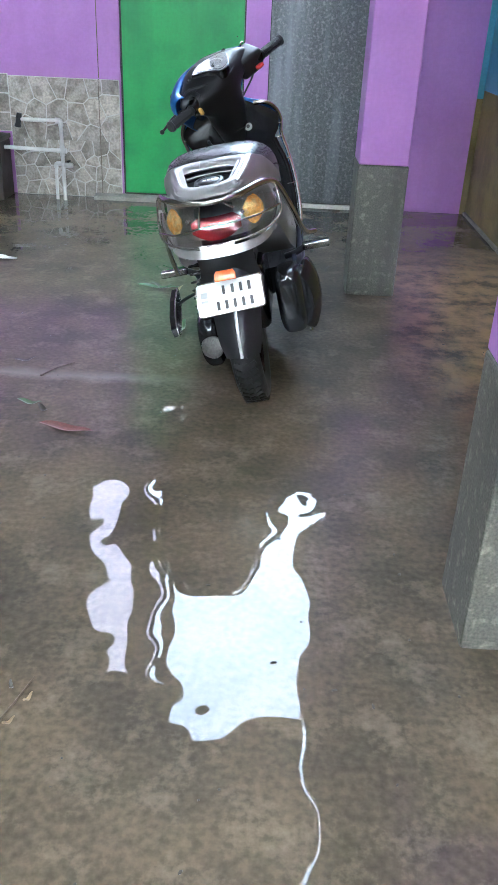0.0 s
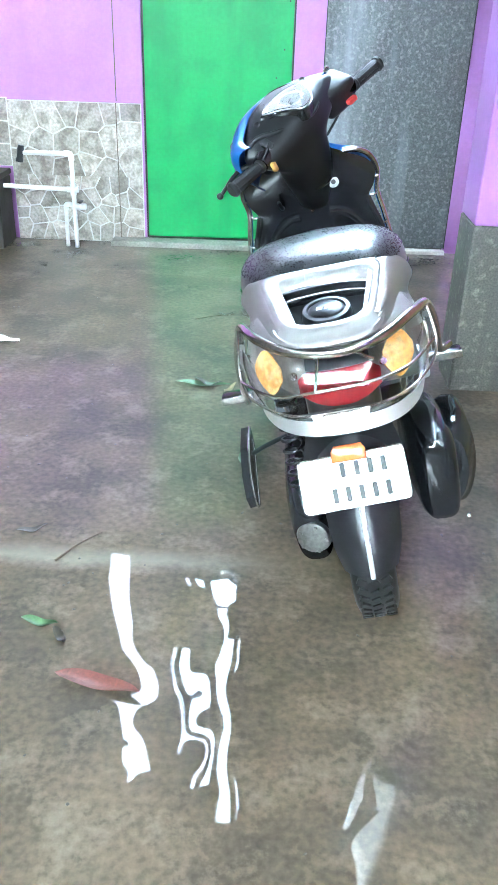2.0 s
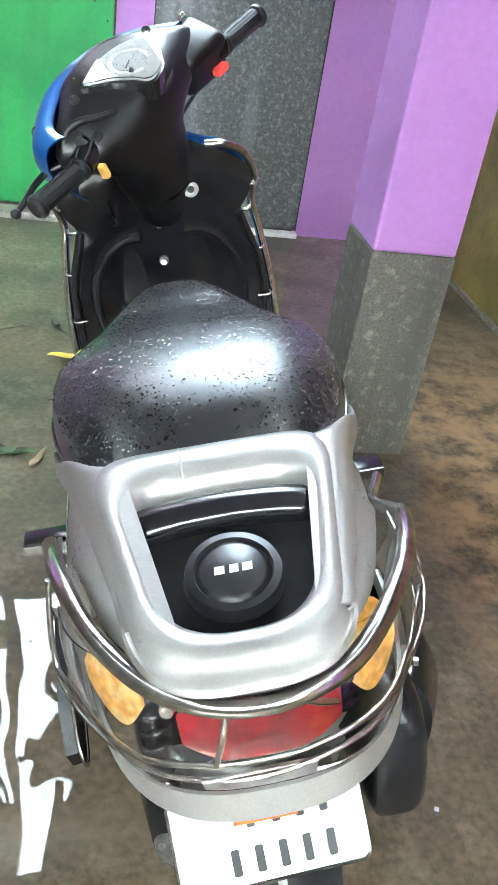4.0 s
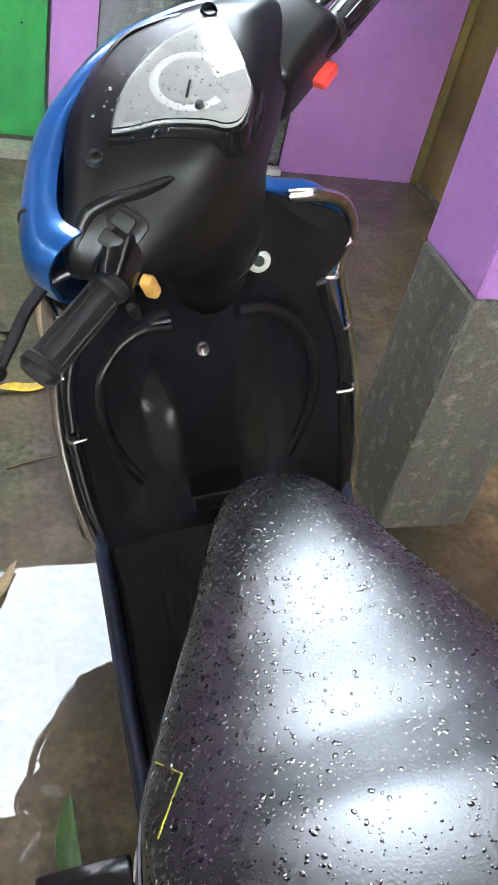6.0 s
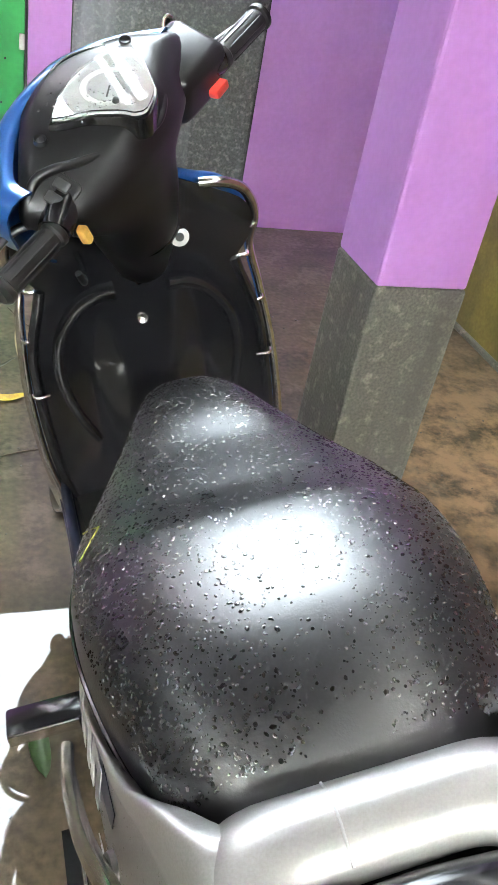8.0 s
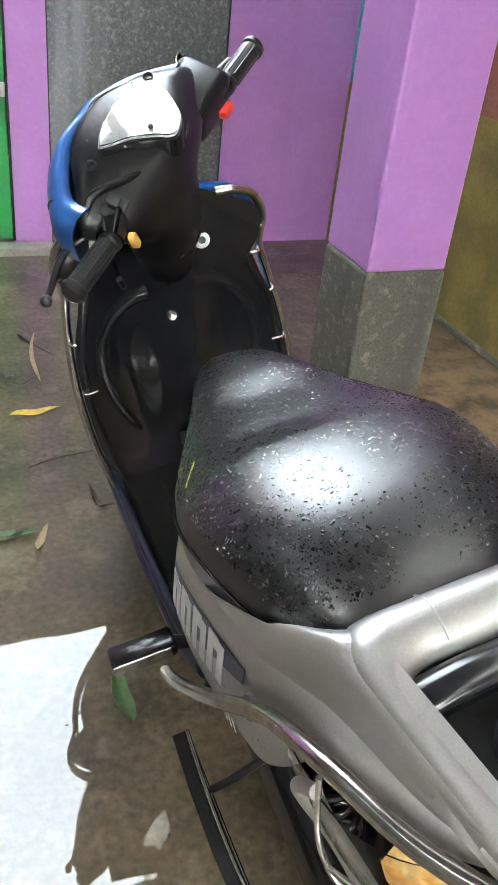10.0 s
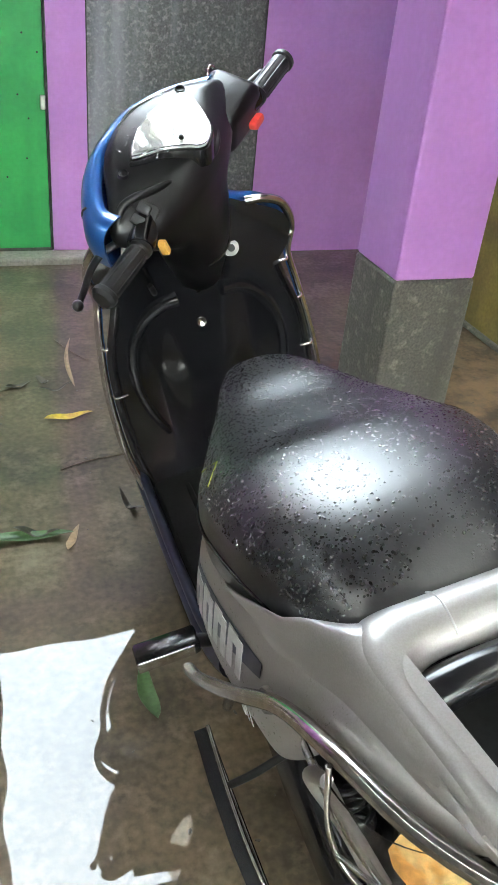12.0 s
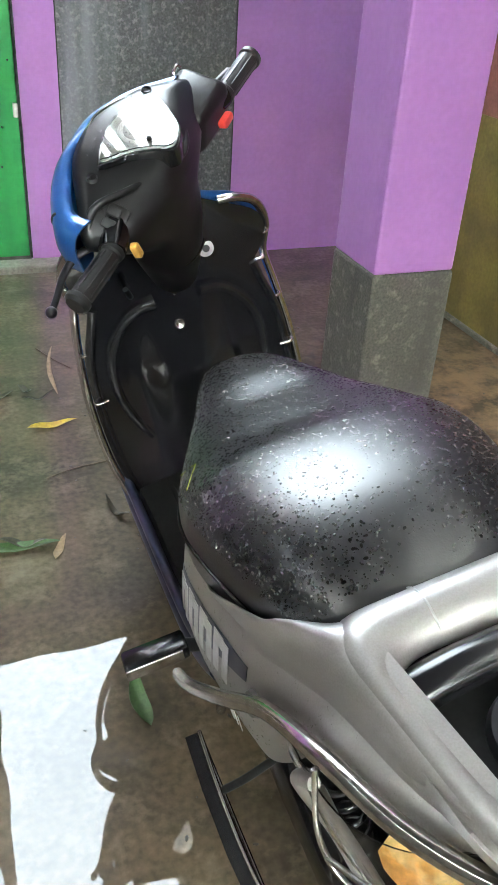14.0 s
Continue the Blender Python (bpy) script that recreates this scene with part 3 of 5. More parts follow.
def pocket():
    rings = []
    for f, r, z in ((1.22, 0.070, -0.060), (1.12, 0.066, -0.026), (1.0, 0.062, -0.006), (0.80, 0.060, 0.006), (0.50, 0.058, 0.010), (0.22, 0.056, 0.007), (0.06, 0.055, 0.001), (0.0, 0.054, -0.008), (-0.02, 0.053, -0.016)):
        rings.append([Vector((p.x - 0.004, p.y, 0.778 + (z if z > -0.02 else z * (0.2 if p.y < -0.15 else 1.0)) + 0.17 * (p.y + 0.02) - 1.4 * max(0.0, p.y - 0.03) ** 1.4)) for p in ring_path(f, r)])
    handle = smooth(part("grab_handle", loft(rings, caps=False), M["silver"], tail, "silver moulded grab handle"), 70)
    line = [Vector((-0.034, y, 0.7875 + 0.17 * (y + 0.02) - 1.4 * max(0.0, y - 0.03) ** 1.4 - 0.010 * (abs(y - 0.025) / 0.03) ** 2)) for y in (-0.002, 0.012, 0.028, 0.045, 0.058)]
    part("seam", tube(line, 0.0012, 6, 3), M["grey"], handle)
    floor_ = [Vector((p.x - 0.004, p.y, 0.757 + 0.17 * (p.y + 0.02))) for p in ring_path(0.40, 0.046)]
    bm = bmesh.new()
    bm.faces.new([bm.verts.new(p) for p in floor_])
    bmesh.ops.solidify(bm, geom=bm.faces[:], thickness=0.003)
    part("pocket_tray", bm, M["mat"], tail, "black plastic pocket")
    roll = [(-0.108, -0.034, 0.752), (-0.06, -0.030, 0.760), (-0.004, -0.028, 0.762), (0.05, -0.030, 0.760), (0.100, -0.034, 0.752)]
    smooth(part("pocket_lip", tube(roll, 0.021, 18, 6, None, 0.85), M["gloss_black"], tail, "glossy black roll behind the seat"), 60)
    at = pose(-0.003, -0.105, 0.744, 10, 0, 0)
    cap = smooth(part("filler_cap", turned([(0.001, 0.014), (0.030, 0.014), (0.034, 0.011), (0.036, 0.015), (0.043, 0.014), (0.045, 0.006), (0.046, 0.0), (0.001, 0.0)], 40, at), M["black"], tail, "round black filler cap"), 35)
    disc = smooth(part("cap_disc", turned([(0.001, 0.0155), (0.028, 0.0155), (0.0295, 0.0145), (0.0295, 0.013), (0.001, 0.013)], 40, at), M["black"], cap, "dark grey cap disc"), 35)
    for dx, w in ((-0.013, 0.009), (0.0, 0.008), (0.012, 0.009)):
        part("badge_mark", plate([(dx - w / 2, -0.004), (dx + w / 2, -0.004), (dx + w / 2 + 0.001, 0.0045), (dx - w / 2 + 0.001, 0.0045)], 0.0006, at @ Matrix.Translation((0, 0, 0.0157))), M["white"], disc)
    # shoulders: one sheet from the handle's rim down to the flank, with a crest that runs forward beside the seat
    CREST = [(-0.170, 0.098, 0.745), (-0.10, 0.108, 0.757), (-0.01, 0.128, 0.768), (0.05, 0.148, 0.770), (0.10, 0.162, 0.755), (0.16, 0.176, 0.726), (0.22, 0.187, 0.694), (0.28, 0.195, 0.664), (0.34, 0.199, 0.640)]
    for sgn in (-1, 1):
        rows = []
        for k in range(45):
            y = -0.170 + 0.510 * k / 44
            cx, cz = ease(CREST, y)
            foot, mid = body_point(y, 0.60, -0.001), body_point(y, 0.53, 0.003)
            near = min(max((0.11 - y) / 0.08, 0.0), 1.0)
            rim = 0.128 + 0.175 * (y - 0.06)
            brim = 0.778 + 0.17 * (y + 0.02) - 1.4 * max(0.0, min(y, 0.06) - 0.03) ** 1.4
            inner = Vector((cx - 0.016, y, cz - 0.024)).lerp(Vector((rim - 0.030, y, brim + 0.006)), near)
            top = Vector((cx, y, cz + 0.004)).lerp(Vector((rim + 0.002, y, brim + 0.003)), near)
            end = min(max((y - 0.24) / 0.10, 0.0), 1.0)
            top = top.lerp(body_point(y, 0.50, 0.0005), end)
            inner = inner.lerp(body_point(y, 0.44, -0.004), end)
            half = (top + mid) / 2 + Vector((0.006, 0, 0.006)) * (1 - end)
            run = smooth_path([inner, top, half, mid, foot], 6)
            rows.append([Vector((sgn * p.x, p.y, p.z)) for p in run])
        bm = loft(rows, closed=False)
        bmesh.ops.recalc_face_normals(bm, faces=bm.faces[:])
        if sum(f.normal.z for f in bm.faces) < 0:
            bmesh.ops.reverse_faces(bm, faces=bm.faces[:])
        bmesh.ops.solidify(bm, geom=bm.faces[:], thickness=0.003)
        smooth(part("handle_shoulder", bm, M["silver"], tail), 70)


pocket()


# rear lamp under the tail
def lamp_point(u, v, out=0.0):
    """u runs from -1 (left end) to 1 (right end), v from 0 (lower edge) to 1 (upper edge)."""
    a = u * math.pi / 2
    low, high = 0.586 + 0.020 * abs(u) ** 2.2, 0.704 - 0.030 * abs(u) ** 2.2
    s, c = math.copysign(abs(math.sin(a)) ** 0.80, a), max(math.cos(a), 0.0) ** 0.62
    bulge = 0.16 * math.sin(math.pi * min(max(v, 0), 1)) * 0.09
    x = (0.176 - 0.014 * (1 - v) + bulge * 0.6) * s * (1 + 0.5 * out)
    y = 0.035 - (0.232 - 0.052 * v + bulge) * c * (1 + out)
    return Vector((x, y, low + (high - low) * v))


def lamp_patch(u0, u1, v0, v1, out, nu=24, nv=8, pinch=0.0, thick=0.004):
    rows = []
    for i in range(nu + 1):
        u = u0 + (u1 - u0) * i / nu
        e = math.sin(math.pi * i / nu) if pinch else 1.0
        k = (1 - pinch) + pinch * e
        mid = (v0 + v1) / 2
        rows.append([lamp_point(u, mid + (v0 - mid) * k + (v1 - v0) * k * j / nv, out) for j in range(nv + 1)])
    bm = loft(rows, closed=False)
    bmesh.ops.solidify(bm, geom=bm.faces[:], thickness=thick)
    return bm


lamp = smooth(part("rear_lamp", lamp_patch(-1, 1, 0, 1, -0.42, 40, 10), M["reflector"], bike, "rear lamp with red, amber and clear glass"), 50)
smooth(part("brake_glass", lamp_patch(-0.22, 0.22, 0.14, 0.80, -0.02, 20, 8, 0.65), M["red"], lamp, "red brake lamp glass"), 50)
for sgn in (-1, 1):
    near, far = (0.35, 0.65) if sgn < 0 else (0.26, 0.56)
    smooth(part("turn_signal", lamp_patch(min(sgn * near, sgn * far), max(sgn * near, sgn * far), 0.30, 1.0, -0.06, 16, 8, 0.75), M["amber"], lamp, "ribbed amber turn signal glass"), 50)
    at = lamp_point(sgn * 0.24, 0.66, 0.005)
    part("lamp_screw", turned([(0.001, 0.004), (0.006, 0.004), (0.0075, 0.0), (0.001, 0.0)], 12, facing(at, (sgn * 0.3, -1, 0.3))), M["steel"], lamp)
smooth(part("lamp_divider", lamp_patch(-0.15, 0.15, 0.72, 0.96, 0.06, 10, 4, 0.2), M["black"], lamp, "black plastic notch over the brake lamp"), 50)
cover = smooth(part("lamp_cover", lamp_patch(-1, 1, 0.02, 0.98, 0.05, 40, 10, 0.0, 0.002), M["lens"], lamp, "clear lamp cover"), 50)
cover.visible_shadow = False
lip = lamp_patch(-0.99, 0.99, -0.22, -0.01, 0.055, 40, 6, 0.0, 0.006)
smooth(part("lamp_lip", lip, M["silver"], bike, "silver lower lip under the rear lamp"), 60)
for sgn in (-1, 1):
    end = [lamp_point(sgn * 0.80, -0.12, 0.06), lamp_point(sgn * 0.93, 0.0, 0.07), lamp_point(sgn * 0.98, 0.35, 0.08), lamp_point(sgn * 0.97, 0.75, 0.08), lamp_point(sgn * 0.90, 1.02, 0.05)]
    smooth(part("lamp_frame", tube(end, 0.010, 12, 5, 0.007), M["silver"], bike), 60)

# badge, plate and mudguard
badge = part("badge", plate([(-0.054, 0.022), (0.054, 0.022), (0.044, -0.014), (0.036, -0.018), (-0.036, -0.018), (-0.044, -0.014)], 0.006, facing((-0.008, -0.200, 0.572), (0, -1, 0.45)), 0.002), M["silver"], bike, "silver badge plate")
for dx in (-0.018, 0.0, 0.018):
    part("badge_mark", plate(rounded(0.013, 0.014, 0.002, 2), 0.0008, facing((-0.008 + dx, -0.2055, 0.5747), (0, -1, 0.45))), M["grey"], badge)
PLATE = facing((-0.006, -0.150, 0.420), (0, -0.80, 0.60)) @ pose(0, 0, 0, 0, 0, 1.5)
number = smooth(part("number_plate", plate(rounded(0.206, 0.104, 0.010), 0.003, PLATE, 0.001), M["white"], bike, "white enamel number plate"), 30)
rng = random.Random(9)
for row, z, xs in ((0, 0.022, (-0.018, 0.010, 0.036, 0.062)), (1, -0.026, (-0.040, -0.014, 0.012, 0.038, 0.064))):
    for x in xs:
        part("plate_bar", plate(rounded(0.009, 0.028, 0.002, 2), 0.0006, PLATE @ Matrix.Translation((x, z, 0.003))), M["ink"], number)
part("plate_mark", plate(rounded(0.020, 0.018, 0.001, 2), 0.0006, PLATE @ Matrix.Translation((-0.080, 0.014, 0.003))), M["grey"], number)
part("plate_mark", plate(rounded(0.022, 0.006, 0.001, 2), 0.0006, PLATE @ Matrix.Translation((-0.080, -0.006, 0.003))), M["grey"], number)
smooth(part("plate_frame", tube([PLATE @ Vector((x, y, 0.002)) for x, y in rounded(0.206, 0.104, 0.010)] + [PLATE @ Vector((*rounded(0.206, 0.104, 0.010)[0], 0.002))], 0.0025, 6, 1), M["steel"], number))
smooth(part("reflector", plate([(-0.033, -0.016), (0.033, -0.016), (0.033, 0.004), (0.026, 0.015), (-0.026, 0.015), (-0.033, 0.004)], 0.010, facing((-0.008, -0.160, 0.488), (0, -0.88, 0.48)), 0.004), M["orange"], bike, "orange reflector"), 40)

GUARD = [(0.0, 0.085, -0.085, 0.52), (0.25, 0.082, -0.122, 0.43), (0.5, 0.074, -0.180, 0.352), (0.75, 0.068, -0.218, 0.297), (1.0, 0.054, -0.236, 0.246)]
rows = []
for k in range(25):
    w, y, z = ease(GUARD, k / 24)
    rows.append([Vector((w * (j / 8 - 1), y + 0.05 * abs(j / 8 - 1) ** 2, z - 0.012 * abs(j / 8 - 1) ** 2)) for j in range(17)])
bm = loft(rows, closed=False)
bmesh.ops.solidify(bm, geom=bm.faces[:], thickness=0.005)
guard = smooth(part("rear_mudguard", bm, M["black"], bike, "black plastic rear mudguard"), 50)
ridge = [Vector((0, ease(GUARD, k / 12)[1] - 0.004, ease(GUARD, k / 12)[2])) for k in range(4, 13)]
smooth(part("mudguard_ridge", tube(ridge, 0.005, 8, 2), M["grey"], guard, "pale central ridge"), 60)


# wheels
def wheel(y, r, width):
    hub = empty("wheel", pose(0, y, r, 0, 90, 0), "", "")
    for k in ("label", "category", "group"):
        if k in hub:
            del hub[k]
    hub.parent = bike
    h = width / 2
    prof = [(r - 0.085, -h * 0.72), (r - 0.06, -h * 0.95), (r - 0.03, -h), (r - 0.012, -h * 0.86), (r - 0.003, -h * 0.5), (r, 0), (r - 0.003, h * 0.5), (r - 0.012, h * 0.86), (r - 0.03, h), (r - 0.06, h * 0.95), (r - 0.085, h * 0.72)]
    bm = loft([[Vector((rr * math.cos(a), rr * math.sin(a), z)) for a in (2 * math.pi * k / 72 for k in range(72))] for rr, z in prof], caps=False)
    smooth(part("tyre", bm, M["rubber"], hub, "wet black tyre"), 60)
    tread = bmesh.new()
    for k in range(54):
        a = 2 * math.pi * k / 54
        for z, da in ((-h * 0.55, 0.0), (0.0, 0.03), (h * 0.55, 0.0)):
            mm = pose(0, 0, 0, 0, 0, math.degrees(a + da)) @ Matrix.Translation((r - 0.001 - 0.10 * abs(z) ** 1.6, 0, z)) @ pose(0, 0, 0, 28 if z >= 0 else -28, 0, 0)
            bmesh.ops.create_cube(tread, size=1, matrix=mm @ Matrix.Diagonal((0.007, 0.013, h * 0.40, 1)))
    t = part("tread", tread, M["rubber"], hub)
    t["kind"] = "stuff"
    rim_prof = [(0.03, -0.035), (0.06, -0.03), (r - 0.11, -0.018), (r - 0.09, -h * 0.75), (r - 0.082, -h * 0.75), (r - 0.082, h * 0.75), (r - 0.09, h * 0.75), (r - 0.11, 0.018), (0.06, 0.03), (0.03, 0.035)]
    smooth(part("rim", turned(rim_prof, 48), M["gloss_black"], hub), 40)


wheel(0.022, 0.222, 0.094)
wheel(1.285, 0.222, 0.090)

# drive housing on the left, muffler on the right
rings = []
for y, cx, cz, w, h in ((-0.032, -0.112, 0.222, 0.020, 0.046), (-0.020, -0.114, 0.225, 0.040, 0.074), (0.03, -0.118, 0.228, 0.046, 0.088), (0.10, -0.122, 0.235, 0.048, 0.088), (0.25, -0.122, 0.248, 0.048, 0.088), (0.36, -0.120, 0.255, 0.046, 0.094), (0.46, -0.118, 0.26, 0.034, 0.070)):
    rings.append([Vector((cx + w * math.copysign(abs(math.cos(a)) ** 0.7, math.cos(a)), y, cz + h * math.copysign(abs(math.sin(a)) ** 0.8, math.sin(a)))) for a in (2 * math.pi * k / 28 for k in range(28))])
case = smooth(part("drive_case", loft(rings), M["gloss_black"], bike, "dark cast drive housing"), 50)
smooth(part("case_cover", turned([(0.001, 0.016), (0.024, 0.015), (0.036, 0.010), (0.040, 0.0), (0.001, 0.0)], 28, facing((-0.114, -0.030, 0.222), (-0.25, -0.96, 0.1))), M["alloy"], case, "dull alloy round end cover"), 40)
for a in range(0, 360, 72):
    p = Vector((-0.116, -0.043, 0.222)) + Vector((0.030 * math.cos(radians(a)), -0.008 * math.cos(radians(a)), 0.030 * math.sin(radians(a))))
    part("bolt", turned([(0.001, 0.005), (0.0045, 0.005), (0.005, 0.0), (0.001, 0.0)], 6, facing(p, (-0.25, -0.96, 0.1))), M["alloy"], case)
smooth(part("engine_block", box(-0.085, 0.10, 0.20, 0.085, 0.52, 0.44, 0.03, 3), M["gloss_black"], bike), 40)
smooth(part("inner_mudguard", box(-0.075, -0.06, 0.42, 0.075, 0.30, 0.60, 0.03, 3), M["black"], bike), 40)
under = [[Vector((sx * w, y, z)) for sx in (-1, -0.6, 0, 0.6, 1)] for w, y, z in ((0.088, -0.135, 0.570), (0.086, -0.10, 0.50), (0.10, -0.075, 0.44), (0.09, -0.06, 0.38))]
smooth(part("under_tail", loft(under, closed=False), M["black"], bike), 60)

rings = []
for y, cx, cz, w, h in ((-0.066, 0.168, 0.330, 0.026, 0.078), (-0.058, 0.168, 0.330, 0.036, 0.094), (-0.02, 0.168, 0.327, 0.044, 0.106), (0.10, 0.168, 0.310, 0.050, 0.112), (0.28, 0.165, 0.280, 0.048, 0.095), (0.40, 0.158, 0.250, 0.036, 0.060), (0.47, 0.150, 0.240, 0.018, 0.022)):
    rings.append([Vector((cx + w * math.copysign(abs(math.cos(a)) ** 0.55, math.cos(a)), y, cz + h * math.copysign(abs(math.sin(a)) ** 0.50, math.sin(a)))) for a in (2 * math.pi * k / 32 for k in range(32))])
muffler = smooth(part("muffler", loft(rings), M["gloss_black"], bike, "black exhaust muffler"), 50)
rings = []
for y, x0, z0, hh in ((0.015, 0.212, 0.31, 0.085), (0.06, 0.236, 0.315, 0.118), (0.16, 0.243, 0.30, 0.115), (0.27, 0.238, 0.28, 0.085), (0.33, 0.222, 0.27, 0.05)):
    rings.append([Vector((x0 + 0.026 * math.cos(a) - 0.010 * (abs(math.sin(a)) ** 2), y, z0 + hh * math.sin(a))) for a in (2 * math.pi * k / 24 for k in range(24))])
smooth(part("heat_shield", loft(rings), M["gloss_black"], muffler, "black muffler heat shield"), 50)
for y, z in ((-0.066, 0.24), (0.03, 0.42), (0.30, 0.20)):
    part("bolt", turned([(0.001, 0.006), (0.006, 0.006), (0.007, 0.0), (0.001, 0.0)], 6, facing((0.215, y, z), (1, -0.4, 0.1))), M["steel"], muffler)

# rear guard tube, lamp wires, foot pegs
rail = [(-0.250, 0.42, 0.365), (-0.242, 0.33, 0.440), (-0.218, 0.18, 0.580), (-0.189, 0.07, 0.676), (-0.168, -0.03, 0.723), (-0.133, -0.128, 0.728), (-0.076, -0.199, 0.723), (0.0, -0.223, 0.718),
        (0.080, -0.199, 0.721), (0.146, -0.118, 0.726), (0.184, -0.01, 0.698), (0.212, 0.12, 0.600), (0.240, 0.30, 0.470), (0.275, 0.40, 0.435)]
smooth(part("rear_guard_tube", tube(rail, 0.0095, 14, 8), M["steel"], bike, "worn chrome guard tube round the tail"), 60)
wires = [[(-0.178, -0.035, 0.720), (-0.190, -0.050, 0.640), (-0.176, -0.090, 0.604), (-0.12, -0.160, 0.592), (-0.05, -0.194, 0.590), (0.03, -0.195, 0.591), (0.11, -0.168, 0.596), (0.168, -0.100, 0.608), (0.190, -0.060, 0.640), (0.182, -0.03, 0.702)],
         [(-0.030, -0.222, 0.716), (-0.036, -0.226, 0.69), (-0.045, -0.222, 0.650)], [(0.030, -0.222, 0.716), (0.045, -0.220, 0.704), (0.062, -0.212, 0.690)],
         [(-0.045, -0.222, 0.650), (-0.12, -0.180, 0.635), (-0.190, -0.060, 0.625)], [(-0.045, -0.222, 0.650), (0.04, -0.222, 0.652), (0.12, -0.180, 0.650), (0.186, -0.06, 0.645)]]
for w in wires:
    smooth(part("lamp_guard_wire", tube(w, 0.0030, 8, 8), M["steel"], bike, "thin wire guard before the rear lamp"), 60)
for sgn, y, z in ((-1, 0.48, 0.358), (1, 0.54, 0.352)):
    peg = smooth(part("foot_peg", box(min(sgn * 0.22, sgn * 0.325), y - 0.022, z - 0.014, max(sgn * 0.22, sgn * 0.325), y + 0.022, z + 0.012, 0.006), M["gloss_black"], bike, "black folding foot peg"), 40)
    part("peg_edge", box(min(sgn * 0.23, sgn * 0.324), y - 0.0245, z - 0.010, max(sgn * 0.23, sgn * 0.324), y - 0.021, z + 0.010, 0.001), M["steel"], peg, "bright metal edge")
    smooth(part("peg_bracket", tube([(sgn * 0.15, y + 0.01, z - 0.03), (sgn * 0.19, y, z - 0.02), (sgn * 0.235, y, z)], 0.012, 10, 4), M["black"], peg), 60)
# left cloth guard
frame_ = [(-0.250, 0.33, 0.335), (-0.252, 0.25, 0.318), (-0.250, 0.17, 0.288), (-0.244, 0.115, 0.258), (-0.240, 0.12, 0.228), (-0.244, 0.21, 0.248), (-0.248, 0.31, 0.280), (-0.250, 0.33, 0.335)]
bm = bmesh.new()
bm.faces.new([bm.verts.new(p) for p in frame_[:-1]])
bmesh.ops.triangulate(bm, faces=bm.faces[:])
bmesh.ops.solidify(bm, geom=bm.faces[:], thickness=0.022)
cloth = part("cloth_guard", bm, M["gloss_black"], bike, "flat black cloth guard beside the rear wheel")
smooth(part("guard_edge", tube(frame_, 0.0035, 8, 4), M["steel"], cloth, "bright rolled edge"), 60)
smooth(part("guard_stay", tube([(-0.245, 0.25, 0.300), (-0.21, 0.24, 0.32), (-0.15, 0.24, 0.34)], 0.006, 8, 5), M["mat"], cloth), 60)
# side stand on the left
stand = smooth(part("side_stand", tube([(-0.09, 0.62, 0.20), (-0.17, 0.58, 0.09), (-0.235, 0.55, -0.052)], 0.010, 10, 5), M["steel"], bike, "steel side stand on the floor"), 60)

# shock absorber and wiring seen between case and tail
coil = [Vector((-0.125 + 0.022 * math.cos(t), 0.03 + 0.05 * t / 50 + 0.022 * math.sin(t), 0.31 + 0.20 * t / 50)) for t in np.linspace(0, 50, 150)]
smooth(part("shock_spring", tube(coil, 0.0040, 6, 1), M["gloss_black"], bike, "coiled rear spring"), 60)

# floor board, side skirts
rings = []
for y, w, z in ((0.50, 0.16, 0.30), (0.58, 0.182, 0.285), (0.75, 0.190, 0.275), (0.92, 0.190, 0.275), (1.02, 0.196, 0.285), (1.08, 0.18, 0.32)):
    rings.append([Vector((x * w, y, z + dz)) for x, dz in ((-1, -0.012), (-0.96, 0.006), (-0.6, 0.002), (0, 0.0), (0.6, 0.002), (0.96, 0.006), (1, -0.012), (0.9, -0.07), (0.5, -0.10), (-0.5, -0.10), (-0.9, -0.07))])
board = smooth(part("floor_board", loft(rings), M["mat"], bike, "black ribbed floor board"), 40)
for k in range(7):
    x = -0.12 + 0.04 * k
    part("floor_rib", box(x - 0.006, 0.62, 0.270, x + 0.006, 0.98, 0.283, 0.003), M["mat"], board)
for sgn in (-1, 1):
    for dz, r, mat in ((0.006, 0.010, "skirt"), (-0.040, 0.016, "skirt")):
        run = [(sgn * 0.185, 0.46, 0.33 + dz), (sgn * 0.198, 0.56, 0.292 + dz), (sgn * 0.202, 0.75, 0.280 + dz), (sgn * 0.204, 0.95, 0.285 + dz), (sgn * 0.206, 1.05, 0.32 + dz)]
        smooth(part("side_skirt", tube(run, r, 12, 6, None, 1.4), M[mat], bike, "dark blue side skirt"), 60)

# leg shield
SHIELD = [  # height, half width, place of the middle, place of the edge
    (0.275, 0.190, 1.015, 1.00), (0.34, 0.205, 1.050, 1.02), (0.42, 0.212, 1.075, 1.04), (0.50, 0.212, 1.088, 1.055), (0.58, 0.205, 1.082, 1.062), (0.64, 0.186, 1.070, 1.065),
    (0.69, 0.170, 1.055, 1.062), (0.73, 0.192, 1.040, 1.055), (0.77, 0.198, 1.030, 1.050), (0.80, 0.180, 1.022, 1.045), (0.83, 0.130, 1.016, 1.030), (0.86, 0.075, 1.010, 1.015),
]


def shield_point(z, s, off=0.0):
    w, mid, edge = ease(SHIELD, z)
    knee = 0.028 * math.exp(-((abs(s) - 0.52) / 0.20) ** 2) * math.exp(-((z - 0.50) / 0.13) ** 2)
    return Vector((w * s, mid + (edge - mid) * abs(s) ** 3 + knee + off, z))


